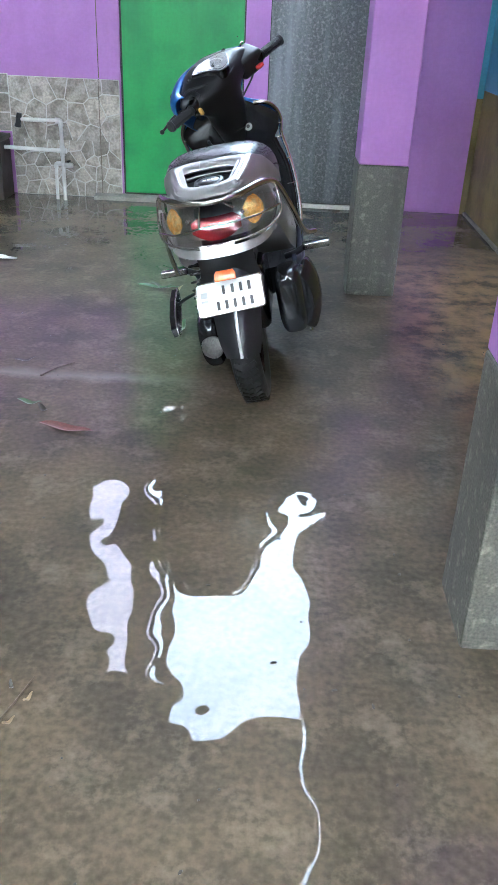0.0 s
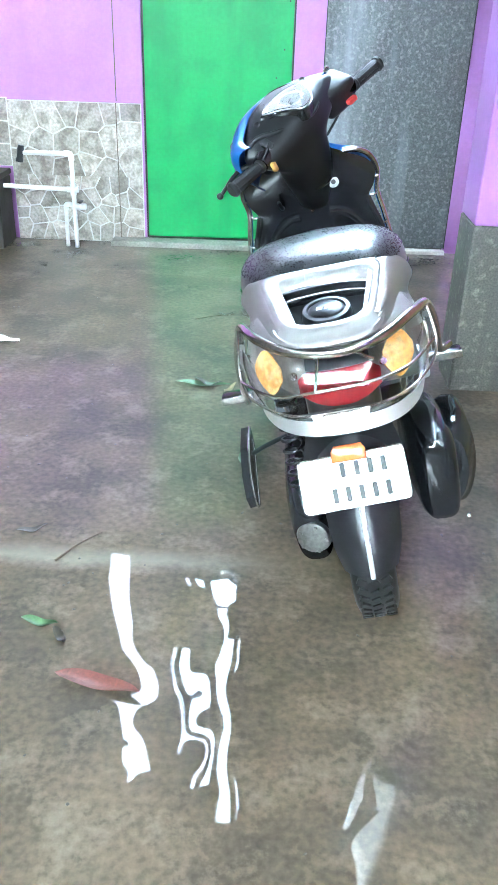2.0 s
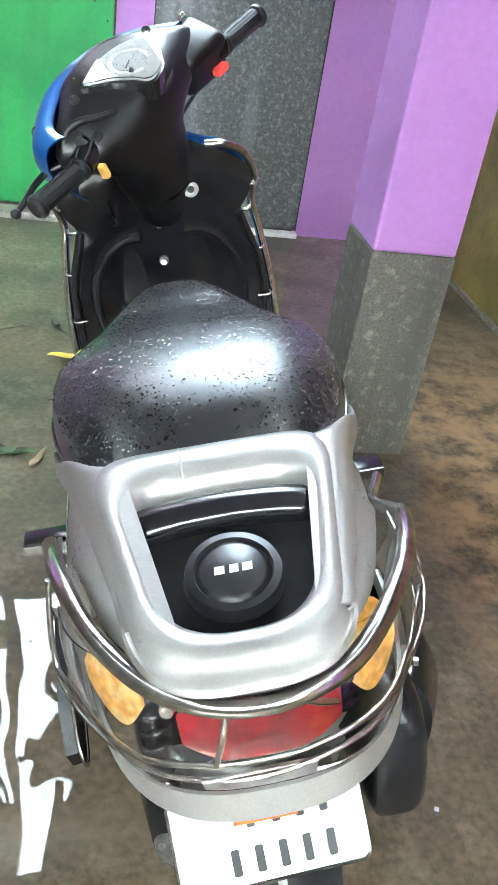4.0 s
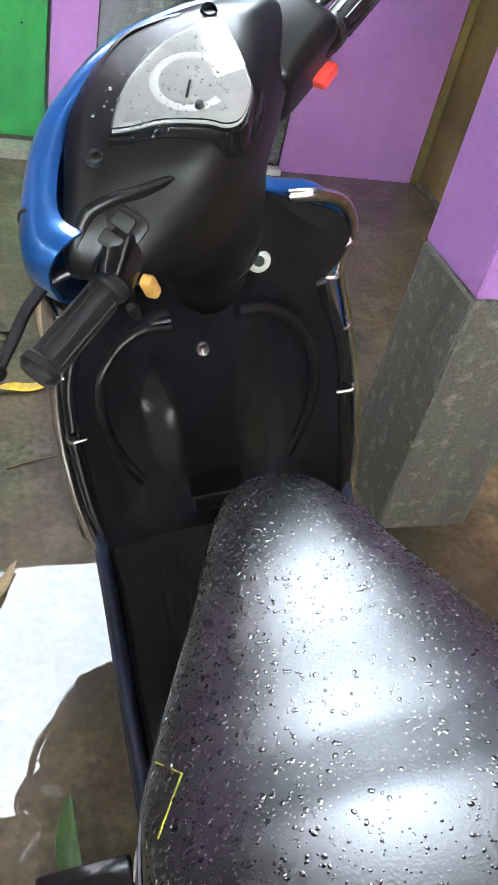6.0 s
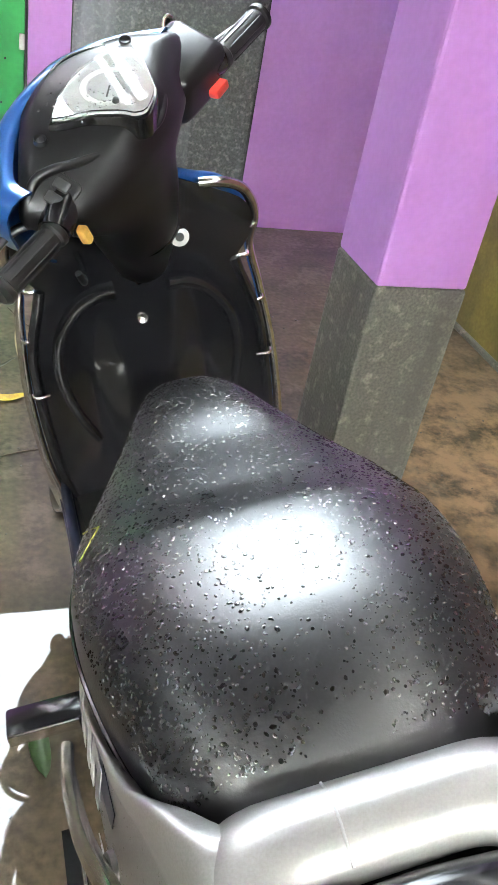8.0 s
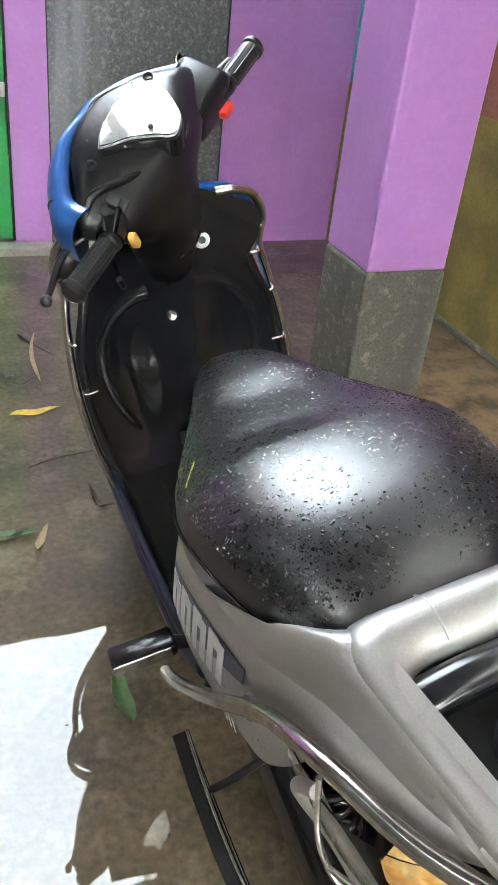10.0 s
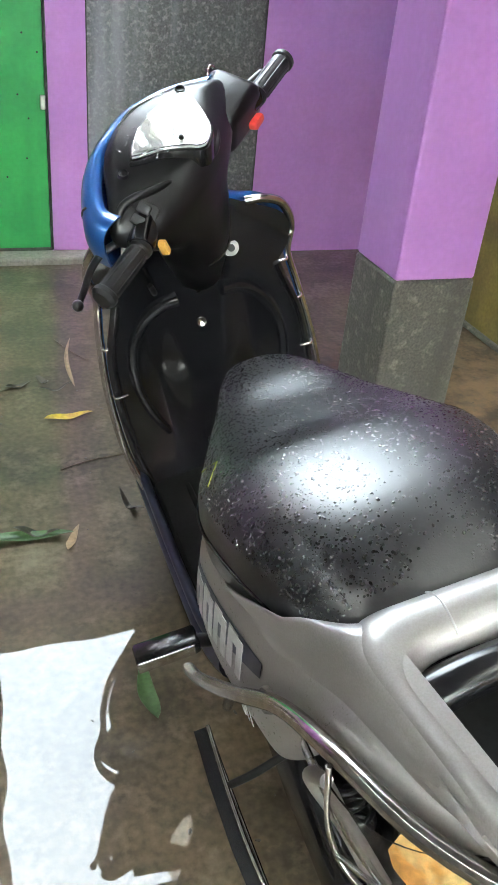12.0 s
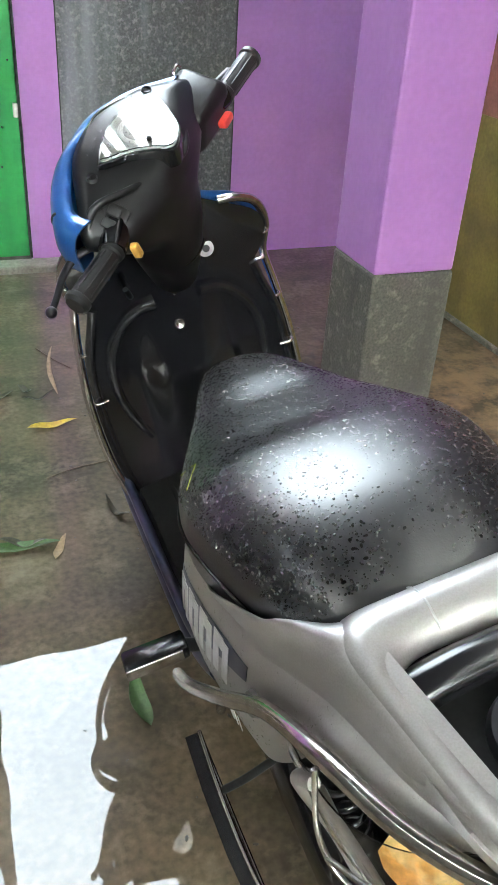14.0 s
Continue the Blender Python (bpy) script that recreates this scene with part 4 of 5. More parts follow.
rows = [[shield_point(0.275 + 0.585 * k / 52, -1 + 2 * j / 44) for j in range(45)] for k in range(53)]
bm = loft(rows, closed=False)
bmesh.ops.solidify(bm, geom=bm.faces[:], thickness=0.006)
shield = smooth(part("leg_shield", bm, M["gloss_black"], bike, "satin black leg shield"), 60)
for sgn in (-1, 1):
    arc = [shield_point(z, sgn * s, -0.008) for z, s in ((0.668, 0.26), (0.662, 0.46), (0.635, 0.64), (0.58, 0.76), (0.51, 0.78), (0.44, 0.72), (0.37, 0.58))]
    smooth(part("knee_ridge", tube(arc, 0.015, 14, 6, 0.008), M["gloss_black"], shield), 60)
    lip = [shield_point(0.29 + 0.40 * k / 10, sgn * 0.985, -0.002) for k in range(11)]
    smooth(part("shield_lip", tube(lip, 0.010, 14, 3), M["gloss_black"], shield), 60)
for z, r in ((0.600, 0.011), (0.680, 0.006)):
    part("screw", turned([(0.001, 0.002), (0.003, 0.004), (r * 0.8, 0.005), (r, 0.0), (0.001, 0.0)], 16, facing(shield_point(z, -0.02, -0.008), (0, -1, 0.25))), M["steel"], shield)
lock = smooth(part("key_lock", turned([(0.006, 0.006), (0.009, 0.008), (0.0155, 0.007), (0.017, 0.0), (0.006, 0.0)], 28, facing(shield_point(0.757, 0.36, -0.004), (0, -1, 0.15))), M["dial"], shield, "pale ring of the key lock"), 40)
part("key_slot", turned([(0.001, 0.0088), (0.0068, 0.0088), (0.0075, 0.006), (0.001, 0.006)], 16, facing(shield_point(0.757, 0.36, -0.004), (0, -1, 0.15))), M["ink"], lock)
hook = smooth(part("bag_hook", tube([shield_point(0.71, -0.52, 0.0), shield_point(0.71, -0.52, -0.03), shield_point(0.735, -0.52, -0.038)], 0.006, 8, 5), M["black"], shield), 60)
part("centre_strip", box(-0.050, 1.005, 0.33, 0.045, 1.012, 0.36, 0.003), M["black"], shield)
for x in (-0.062, 0.058):
    smooth(part("shield_crease", tube([shield_point(z, x / 0.2, 0.0) for z in (0.34, 0.45, 0.55, 0.66)], 0.0035, 8, 4), M["gloss_black"], shield), 60)

# blue front apron and front mudguard
rows = []
for k in range(25):
    z = 0.34 + 0.525 * k / 24
    w = ease(SHIELD, z)[0] * 0.985
    nose = ease([(0.34, 1.16), (0.50, 1.24), (0.65, 1.21), (0.80, 1.13), (0.865, 1.05)], z)[0]
    rows.append([Vector((w * math.sin(a), 1.062 + (nose - 1.062) * math.cos(a), z)) for a in np.linspace(-1.5, 1.5, 25)])
bm = loft(rows, closed=False)
bmesh.ops.solidify(bm, geom=bm.faces[:], thickness=0.004)
smooth(part("front_apron", bm, M["navy"], bike, "blue front apron"), 60)
edge = [(0.055, 1.014, 0.872), (0.10, 1.03, 0.852), (0.15, 1.045, 0.832), (0.19, 1.055, 0.792)]
for sgn in (-1, 1):
    smooth(part("apron_edge", tube([(sgn * x, y + 0.008, z - 0.002) for x, y, z in edge], 0.010, 10, 6), M["navy"], bike, "blue painted apron edge"), 60)
rows = [[Vector((0.055 * x, 1.285 + 0.255 * math.cos(t), 0.233 + 0.255 * math.sin(t) - 0.02 * x * x)) for x in np.linspace(-1, 1, 9)] for t in np.linspace(-0.2, 2.6, 24)]
bm = loft(rows, closed=False)
bmesh.ops.solidify(bm, geom=bm.faces[:], thickness=0.004)
smooth(part("front_mudguard", bm, M["navy"], bike), 60)
for sgn in (-1, 1):
    smooth(part("fork_leg", tube([(sgn * 0.065, 1.285, 0.233), (sgn * 0.060, 1.20, 0.40), (sgn * 0.03, 1.10, 0.60)], 0.016, 12, 4), M["alloy"], bike), 60)

# crash guard tubes that follow the leg shield's edges
for sgn in (-1, 1):
    run = [(sgn * 0.110, 1.022, 0.842), (sgn * 0.150, 1.022, 0.838), (sgn * 0.187, 1.035, 0.815), (sgn * 0.207, 1.055, 0.765), (sgn * 0.200, 1.078, 0.70), (sgn * 0.214, 1.080, 0.62), (sgn * 0.228, 1.062, 0.50), (sgn * 0.226, 1.032, 0.37), (sgn * 0.208, 1.00, 0.285)]
    tube_ = smooth(part("crash_guard", tube(run, 0.0088, 12, 8), M["steel"], bike, "worn chrome crash guard beside the leg shield"), 60)
    for x, y, z in ((0.203, 1.060, 0.745), (0.190, 1.070, 0.690), (0.212, 1.070, 0.600), (0.215, 1.045, 0.50)):
        smooth(part("guard_clip", tube([(sgn * (x - 0.024), y - 0.008, z), (sgn * x, y - 0.010, z), (sgn * (x + 0.004), y, z + 0.003)], 0.0035, 8, 4), M["steel"], tube_), 60)

# ---- steering head, turned to the left ----
AXIS = Vector((0, -math.sin(radians(29)), math.cos(radians(29))))
HEAD = Matrix.Translation((0.022, 0.9545, 0.943)) @ Matrix.Rotation(radians(42.5), 4, AXIS) @ pose(0, 0, 0, 29, 0, 0)


def head_part(name, bm, mat, label="", parent=None, angle=50):
    bm.transform(HEAD)
    return smooth(part(name, bm, mat, parent or bike, label), angle)


def blob(sections, n=40, e=0.75):
    """Rings across the steering axis from rows of (height, left, right, back, front)."""
    rings = []
    for z, x0, x1, y0, y1 in sections:
        cx, cy, w, h = (x0 + x1) / 2, (y0 + y1) / 2, (x1 - x0) / 2, (y1 - y0) / 2
        rings.append([Vector((cx + w * math.copysign(abs(math.cos(a)) ** e, math.cos(a)), cy + h * math.copysign(abs(math.sin(a)) ** e, math.sin(a)), z)) for a in (2 * math.pi * k / n for k in range(n))])
    return rings


COWL = [  # outlines across the steering axis, from the bottom up
    (-0.260, [(0.055, 0.02), (0.045, 0.05), (0.02, 0.06), (-0.02, 0.06), (-0.045, 0.05), (-0.06, 0.03), (-0.065, 0.0), (-0.055, -0.03), (-0.03, -0.045), (0.0, -0.045), (0.03, -0.04), (0.05, -0.015)]),
    (-0.170, [(0.065, 0.03), (0.060, 0.06), (0.035, 0.085), (0.0, 0.09), (-0.045, 0.08), (-0.075, 0.06), (-0.092, 0.035), (-0.095, 0.0), (-0.080, -0.032), (-0.04, -0.050), (0.01, -0.050), (0.050, -0.028)]),
    (-0.090, [(0.070, 0.04), (0.066, 0.075), (0.04, 0.10), (0.0, 0.11), (-0.055, 0.10), (-0.095, 0.08), (-0.120, 0.05), (-0.125, 0.01), (-0.100, -0.030), (-0.05, -0.050), (0.005, -0.050), (0.050, -0.026)]),
    (-0.035, [(0.085, 0.045), (0.085, 0.08), (0.06, 0.11), (0.0, 0.13), (-0.075, 0.118), (-0.135, 0.09), (-0.180, 0.055), (-0.190, 0.015), (-0.155, -0.025), (-0.07, -0.045), (0.0, -0.046), (0.055, -0.020)]),
    (0.000, [(0.180, 0.045), (0.160, 0.082), (0.10, 0.122), (0.0, 0.157), (-0.100, 0.149), (-0.165, 0.119), (-0.224, 0.066), (-0.222, 0.025), (-0.165, -0.022), (-0.07, -0.040), (0.01, -0.038), (0.09, -0.015)]),
    (0.020, [(0.180, 0.045), (0.160, 0.082), (0.10, 0.122), (0.0, 0.157), (-0.100, 0.149), (-0.165, 0.118), (-0.222, 0.064), (-0.200, 0.022), (-0.150, -0.015), (-0.065, -0.036), (0.012, -0.034), (0.095, -0.010)]),
    (0.036, [(0.165, 0.045), (0.150, 0.078), (0.10, 0.119), (0.0, 0.155), (-0.100, 0.146), (-0.160, 0.114), (-0.196, 0.070), (-0.165, 0.038), (-0.115, 0.005), (-0.055, -0.026), (0.015, -0.026), (0.09, -0.002)]),
    (0.050, [(0.135, 0.048), (0.125, 0.074), (0.09, 0.108), (0.0, 0.146), (-0.090, 0.134), (-0.135, 0.100), (-0.142, 0.070), (-0.115, 0.042), (-0.08, 0.014), (-0.045, -0.018), (0.012, -0.020), (0.075, 0.008)]),
    (0.058, [(0.105, 0.050), (0.100, 0.072), (0.07, 0.098), (0.0, 0.130), (-0.072, 0.116), (-0.108, 0.090), (-0.110, 0.068), (-0.09, 0.044), (-0.062, 0.02), (-0.038, -0.008), (0.008, -0.012), (0.06, 0.015)]),
]


# the cowl draws back from the blue mask at its front and left
BACK = {3: (0.0, -0.012), 4: (0.005, -0.024), 5: (0.014, -0.027), 6: (0.010, -0.020), 7: (0.012, -0.006)}
COWL = [(z, [(x + BACK.get(i, (0, 0))[0] * f, y + BACK.get(i, (0, 0))[1] * f) for i, (x, y) in enumerate(ring)])
        for (z, ring), f in zip(COWL, (0, 0.3, 0.6, 1, 1.15, 1.15, 0.85, 0.35, 0.0))]


def head_rings(levels, steps=26):
    flat = [(z, *[c for p in ring for c in p]) for z, ring in levels]
    rings = []
    for k in range(steps + 1):
        z = levels[0][0] + (levels[-1][0] - levels[0][0]) * k / steps
        v = ease(flat, z)
        ring = [(v[2 * i], v[2 * i + 1], z) for i in range(len(v) // 2)]
        closed = smooth_path([ring[-1]] + ring + ring[:2], 4)[4:-4]
        rings.append(closed[:48])
    return rings


cowl = head_part("handlebar_cowl", loft(head_rings(COWL)), M["cowl_black"], "satin black handlebar cowl", angle=60)
head_part("switch_housing", box(0.085, -0.018, -0.050, 0.204, 0.084, 0.036, 0.020, 4), M["cowl_black"], "", cowl)
FRONT = [(-0.232, 0.040), (-0.228, 0.075), (-0.168, 0.122), (-0.100, 0.152), (0.0, 0.161), (0.06, 0.146), (0.112, 0.120), (0.172, 0.070)]
rows = []
for z, grow, lift in ((-0.13, -0.060, 0.0), (-0.09, -0.030, 0.0), (-0.04, 0.0, 0.0), (0.0, 0.008, 0.0), (0.025, 0.006, 0.0), (0.034, 0.001, 0.0), (0.041, -0.008, 0.0), (0.043, -0.020, 0.0), (0.042, -0.034, 0.0), (0.036, -0.046, 0.0)):
    pts = smooth_path([(x, y, z) for x, y in FRONT], 5)
    rows.append([p + grow * Vector((p.x * 3.0, p.y - 0.02, 0)).normalized() for p in pts])
bm = loft(rows, closed=False)
bmesh.ops.solidify(bm, geom=bm.faces[:], thickness=0.004)
head_part("front_mask", bm, M["navy"], "blue front mask of the handlebar cowl", angle=45)
# no real hole: a black disc carries the shade of a bolt hole
for x, y, z in ((-0.206, 0.090, 0.030),):
    head_part("mask_hole", turned([(0.001, 0.003), (0.011, 0.003), (0.013, 0.0), (0.001, 0.0)], 20, facing((x, y, z), (-0.85, 0.2, 0.5))), M["ink"], "black disc in place of a bolt hole's shaded inside", angle=30)

# instrument
glass = [(-0.100, 0.066), (-0.060, 0.086), (-0.017, 0.097), (0.027, 0.096), (0.066, 0.083), (0.080, 0.066), (0.058, 0.030), (0.037, 0.005), (0.018, -0.014), (-0.018, -0.028), (-0.034, -0.020), (-0.040, -0.002), (-0.062, 0.032), (-0.087, 0.052)]
smoothed = [(p.x, p.y) for p in smooth_path([(x, y, 0) for x, y in glass + glass[:1]], 3)[:-1]]
TOP = Matrix.Translation((0, 0, 0.0575)) @ Matrix.Translation((0, 0.04, 0.0)) @ pose(0, 0, 0, -8, 3, 0) @ Matrix.Translation((0, -0.04, 0))
head_part("instrument_rim", plate([(x * 1.07, 0.040 + (y - 0.040) * 1.08) for x, y in smoothed], 0.0325, TOP @ Matrix.Translation((0, 0, -0.024)), 0.003), M["gloss_black"], "", cowl, 30)
face = head_part("instrument_face", plate(smoothed, 0.002, TOP @ Matrix.Translation((0, 0, 0.0095))), M["dial"], "pale printed instrument face", cowl, 30)
ringd = [Vector((-0.006 + 0.036 * math.cos(a), 0.042 + 0.036 * math.sin(a), 0.0125)) for a in np.linspace(-0.6, 4.6, 40)]
bm = tube(ringd, 0.0045, 8, 1, None, 0.25)
bm.transform(TOP)
head_part("dial_ring", bm, M["white"], "white dial ring", face)
head_part("dial_disc", plate([(-0.006 + 0.030 * math.cos(a), 0.042 + 0.030 * math.sin(a)) for a in np.linspace(0, 2 * math.pi, 33)[:-1]], 0.0008, TOP @ Matrix.Translation((0, 0, 0.0117))), M["grey"], "", face, 30)
bm = tube([(-0.006, 0.042, 0.0135), (-0.026, 0.032, 0.0135)], 0.0014, 6, 1)
bm.transform(TOP)
head_part("needle", bm, M["ink"], "", face)
head_part("fuel_window", plate([(-0.086, 0.064), (-0.068, 0.070), (-0.046, 0.044), (-0.058, 0.038)], 0.0008, TOP @ Matrix.Translation((0, 0, 0.0117))), M["grey"], "", face, 30)
pane = head_part("instrument_glass", plate(smoothed, 0.002, TOP @ Matrix.Translation((0, 0, 0.0142))), M["lens"], "clear instrument glass wet with rain", cowl, 30)
pane.visible_shadow = False
head_part("reset_knob", turned([(0.001, 0.006), (0.0035, 0.005), (0.005, 0.0), (0.001, 0.0)], 14, TOP @ Matrix.Translation((-0.032, 0.012, 0.018))), M["ink"], "", cowl)
drops = []
rng = random.Random(11)
for _ in range(260):
    x, y = rng.uniform(-0.10, 0.06), rng.uniform(-0.01, 0.10)
    if y > 0.105 - 0.25 * max(0, -x - 0.06) or y < 0.03 + 0.55 * abs(x + 0.02) - 0.04 or (y > 0.06 and rng.random() < 0.6):
        continue
    r = 0.0008 + 0.0014 * rng.random() ** 2
    drops.append(HEAD @ TOP @ Matrix.Translation((x, y, 0.0164)) @ Matrix.Diagonal((r, r, r * 0.6, 1)))
beads("rain_water", drops, M["water"], cowl, "clear rain drops")
for x, y, z in ((-0.124, 0.070, 0.053), (0.090, 0.088, 0.054)):
    head_part("cowl_screw", turned([(0.001, 0.001), (0.006, 0.002), (0.008, 0.006), (0.010, 0.0), (0.001, 0.0)], 18, Matrix.Translation((x, y, z))), M["ink"], "", cowl)

# grips, levers, switches
for sgn in (-1, 1):
    prof = [(0.012, 0.150), (0.0155, 0.195), (0.0195, 0.198), (0.0195, 0.206), (0.0165, 0.210), (0.0178, 0.235), (0.0172, 0.26), (0.0180, 0.29), (0.0180, 0.303), (0.0215, 0.306), (0.0215, 0.314), (0.016, 0.320), (0.001, 0.320)]
    grip = head_part("grip", turned(prof, 28, pose(0, -0.004, 0, 0, 90 * sgn, 0)), M["grip"], "black rubber grip", angle=35)
    for k in range(9):
        a = 2 * math.pi * k / 9
        bm = tube([(sgn * x, -0.004 + 0.0178 * math.cos(a), 0.0178 * math.sin(a)) for x in (0.216, 0.25, 0.298)], 0.0014, 5, 1)
        head_part("grip_rib", bm, M["grip"], "", grip)
    arm = [(sgn * 0.13, 0.03, 0.0), (sgn * 0.165, 0.012, 0.002), (sgn * 0.200, -0.002, 0.0)]
    head_part("bar_sleeve", tube(arm, 0.034, 18, 6, 0.0225), M["gloss_black"], "", cowl, 60)
lever = [(-0.190, 0.034, -0.012), (-0.225, 0.054, -0.018), (-0.262, 0.055, -0.022), (-0.300, 0.044, -0.024), (-0.328, 0.036, -0.024)]
lv = head_part("brake_lever", tube(lever, 0.008, 10, 6, 0.006, 0.7), M["black"], "black brake lever")
head_part("lever_ball", turned([(0.001, -0.010), (0.008, -0.006), (0.010, 0.0), (0.008, 0.006), (0.001, 0.010)], 14, Matrix.Translation((-0.333, 0.035, -0.024))), M["black"], "", lv)
lever = [(0.180, 0.034, -0.020), (0.220, 0.044, -0.034), (0.262, 0.046, -0.040), (0.312, 0.040, -0.042)]
head_part("brake_lever", tube(lever, 0.008, 10, 6, 0.006, 0.7), M["black"], "black brake lever")
head_part("lever_hook", tube([(0.165, 0.070, 0.020), (0.175, 0.082, 0.034), (0.186, 0.082, 0.040), (0.19, 0.076, 0.036)], 0.003, 8, 5), M["steel"], "", cowl)
head_part("cable", tube([(0.17, 0.02, -0.03), (0.165, 0.03, -0.08), (0.12, 0.05, -0.14), (0.06, 0.05, -0.18)], 0.004, 8, 6), M["black"], "black throttle cable")
head_part("switch_block", plate(rounded(0.052, 0.046, 0.008), 0.010, facing((-0.160, 0.018, 0.019), (-0.40, -0.30, 1), (0, 1, 0)), 0.003), M["black"], "", cowl, 35)
for dx in (-0.010, 0.010):
    head_part("rocker", plate(rounded(0.016, 0.022, 0.003, 2), 0.006, facing((-0.163 + dx, 0.016, 0.029 + 0.4 * dx), (-0.40, -0.30, 1), (0, 1, 0)), 0.002), M["ink"], "black rocker switch", cowl, 35)
head_part("horn_switch", plate(rounded(0.014, 0.028, 0.005, 3), 0.012, facing((-0.176, -0.026, -0.012), (0.25, -1, 0.35), (0, 0, 1)), 0.003), M["switch_yellow"], "yellow switch", cowl, 35)
head_part("starter_switch", plate(rounded(0.034, 0.016, 0.005, 3), 0.016, facing((0.165, -0.018, -0.022), (0.05, -1, 0.3), (0, 0, 1)), 0.004), M["switch_red"], "red switch", cowl, 35)
# raised edge under the instrument, and a shoulder over the switches
bezel = [(-0.130, 0.070, 0.044), (-0.106, 0.044, 0.048), (-0.075, 0.022, 0.049), (-0.044, 0.004, 0.050), (-0.030, -0.016, 0.048), (0.0, -0.028, 0.043), (0.04, -0.012, 0.044), (0.066, 0.018, 0.048)]
head_part("bezel_edge", tube(bezel, 0.006, 12, 6, 0.005, 0.7), M["cowl_black"], "", cowl, 60)
rim_run = [(-0.118, 0.092, 0.046), (-0.085, 0.112, 0.049), (-0.004, 0.137, 0.048), (0.044, 0.126, 0.048), (0.086, 0.100, 0.046), (0.106, 0.066, 0.048), (0.085, 0.035, 0.050)]
head_part("cowl_edge", tube(rim_run, 0.0065, 12, 6, 0.005, 0.8), M["gloss_black"], "", cowl, 60)
brow = [(-0.200, 0.040, 0.018), (-0.172, 0.046, 0.036), (-0.148, 0.036, 0.043), (-0.120, 0.020, 0.041), (-0.085, 0.004, 0.038)]
head_part("switch_brow", tube(brow, 0.008, 12, 6, 0.006), M["cowl_black"], "", cowl, 60)
seam = [(-0.075, -0.030, -0.165), (-0.045, -0.046, -0.180), (0.0, -0.052, -0.184), (0.045, -0.044, -0.176)]
head_part("cowl_seam", tube(seam, 0.0025, 6, 5), M["gloss_black"], "", cowl)

# side panel print: plain pale shapes in a row, a dark stripe, and the seat lock
for sgn in (-1, 1):
    for k in range(4):
        y0, wide = 0.448 - 0.060 * k, 0.051
        for part_k, (u0, u1, a0, a1) in enumerate(((0.0, 0.36, 0.0, 1.0), (0.36, 0.64, 0.0, 0.32), (0.64, 1.0, 0.05, 1.0))):
            lean = 0.66 - 0.006 * k
            bm = loft([[body_point(y0 - wide * (u0 + (u1 - u0) * i / 3), sgn * (lean + 0.135 * (a0 + (a1 - a0) * j / 3)), 0.0034) for j in range(4)] for i in range(4)], closed=False)
            bmesh.ops.solidify(bm, geom=bm.faces[:], thickness=0.0010)
            smooth(part("print_mark", bm, M["dial"], tail, "pale printed mark"), 60)
    rows = [[body_point(0.46 - 0.30 * k / 12, sgn * (0.645 - 0.001 * k + (0.17 - 0.010 * k) * j / 2), 0.0016) for j in range(3)] for k in range(13)]
    bm = loft(rows, closed=False)
    bmesh.ops.solidify(bm, geom=bm.faces[:], thickness=0.0008)
    smooth(part("stripe", bm, M["skirt"], tail, "dark blue printed stripe"), 60)
for sgn in (-1, 1):
    cu = bpy.data.curves.new("numeral", "FONT")
    cu.body, cu.size, cu.extrude, cu.align_x = "110", 0.030, 0.0004, "CENTER"
    tmp = bpy.data.objects.new("numeral", cu)
    me = bpy.data.meshes.new_from_object(tmp)
    bpy.data.objects.remove(tmp)
    me.materials.append(M["grey"])
    at = body_point(0.190, sgn * 0.83, 0.005)
    ahead = body_point(0.220, sgn * 0.83, 0.005) - at
    out = Vector((sgn, 0.0, 0.0))
    run = (ahead * -sgn).normalized()
    rise = out.cross(run).normalized()
    ob = new("model_number", me)
    ob.parent = tail
    ob["label"] = "pale printed 110"
    ob.matrix_basis = Matrix.Translation(at) @ Matrix((run, rise, run.cross(rise))).transposed().to_4x4()
p = body_point(0.120, -0.71, 0.009)
lk = smooth(part("seat_lock", turned([(0.001, 0.003), (0.008, 0.003), (0.009, 0.005), (0.014, 0.005), (0.016, 0.0), (0.001, 0.0)], 26, facing(p, (-1, -0.1, 0.35))), M["alloy"], tail, "round metal seat lock"), 35)
# rain on the tail panel
drops = []
rng = random.Random(5)
for _ in range(700):
    y, a = rng.uniform(-0.10, 0.50), rng.choice((-1, 1)) * rng.uniform(0.56, 0.92)
    p = body_point(y, a)
    n = (body_point(y + 0.004, a) - body_point(y - 0.004, a)).cross(body_point(y, a + 0.01) - body_point(y, a - 0.01)).normalized()
    n = n if n.x * a > 0 else -n
    r = 0.0009 + 0.0017 * rng.random() ** 3
    drops.append(facing(p, n, (0.01, 1, 0)) @ Matrix.Diagonal((r, r * 1.2, r * 0.5, 1)))
beads("rain_water", drops, M["water"], tail, "clear rain drops")


# ---- doors, stone dado, pipes ----
door = structure("door_1", box(-0.584, WALL + 0.020, 0.034, 0.196, WALL + 0.055, 1.995, 0.003), M["green"], "green painted sheet metal door, shut", "door")
# solid black strips fill the side gaps and stand for their shade
for x in (-0.587, 0.1985):
    part("door_edge", box(x, WALL + 0.004, 0.030, x + 0.0075, WALL + 0.05, 1.995), M["ink"], door, "black strip in place of the shaded gap beside the door")
latch = smooth(part("latch", box(0.176, WALL + 0.008, 0.610, 0.196, WALL + 0.022, 0.665, 0.004), M["pvc"], door, "pale latch"), 40)
rng = random.Random(2)
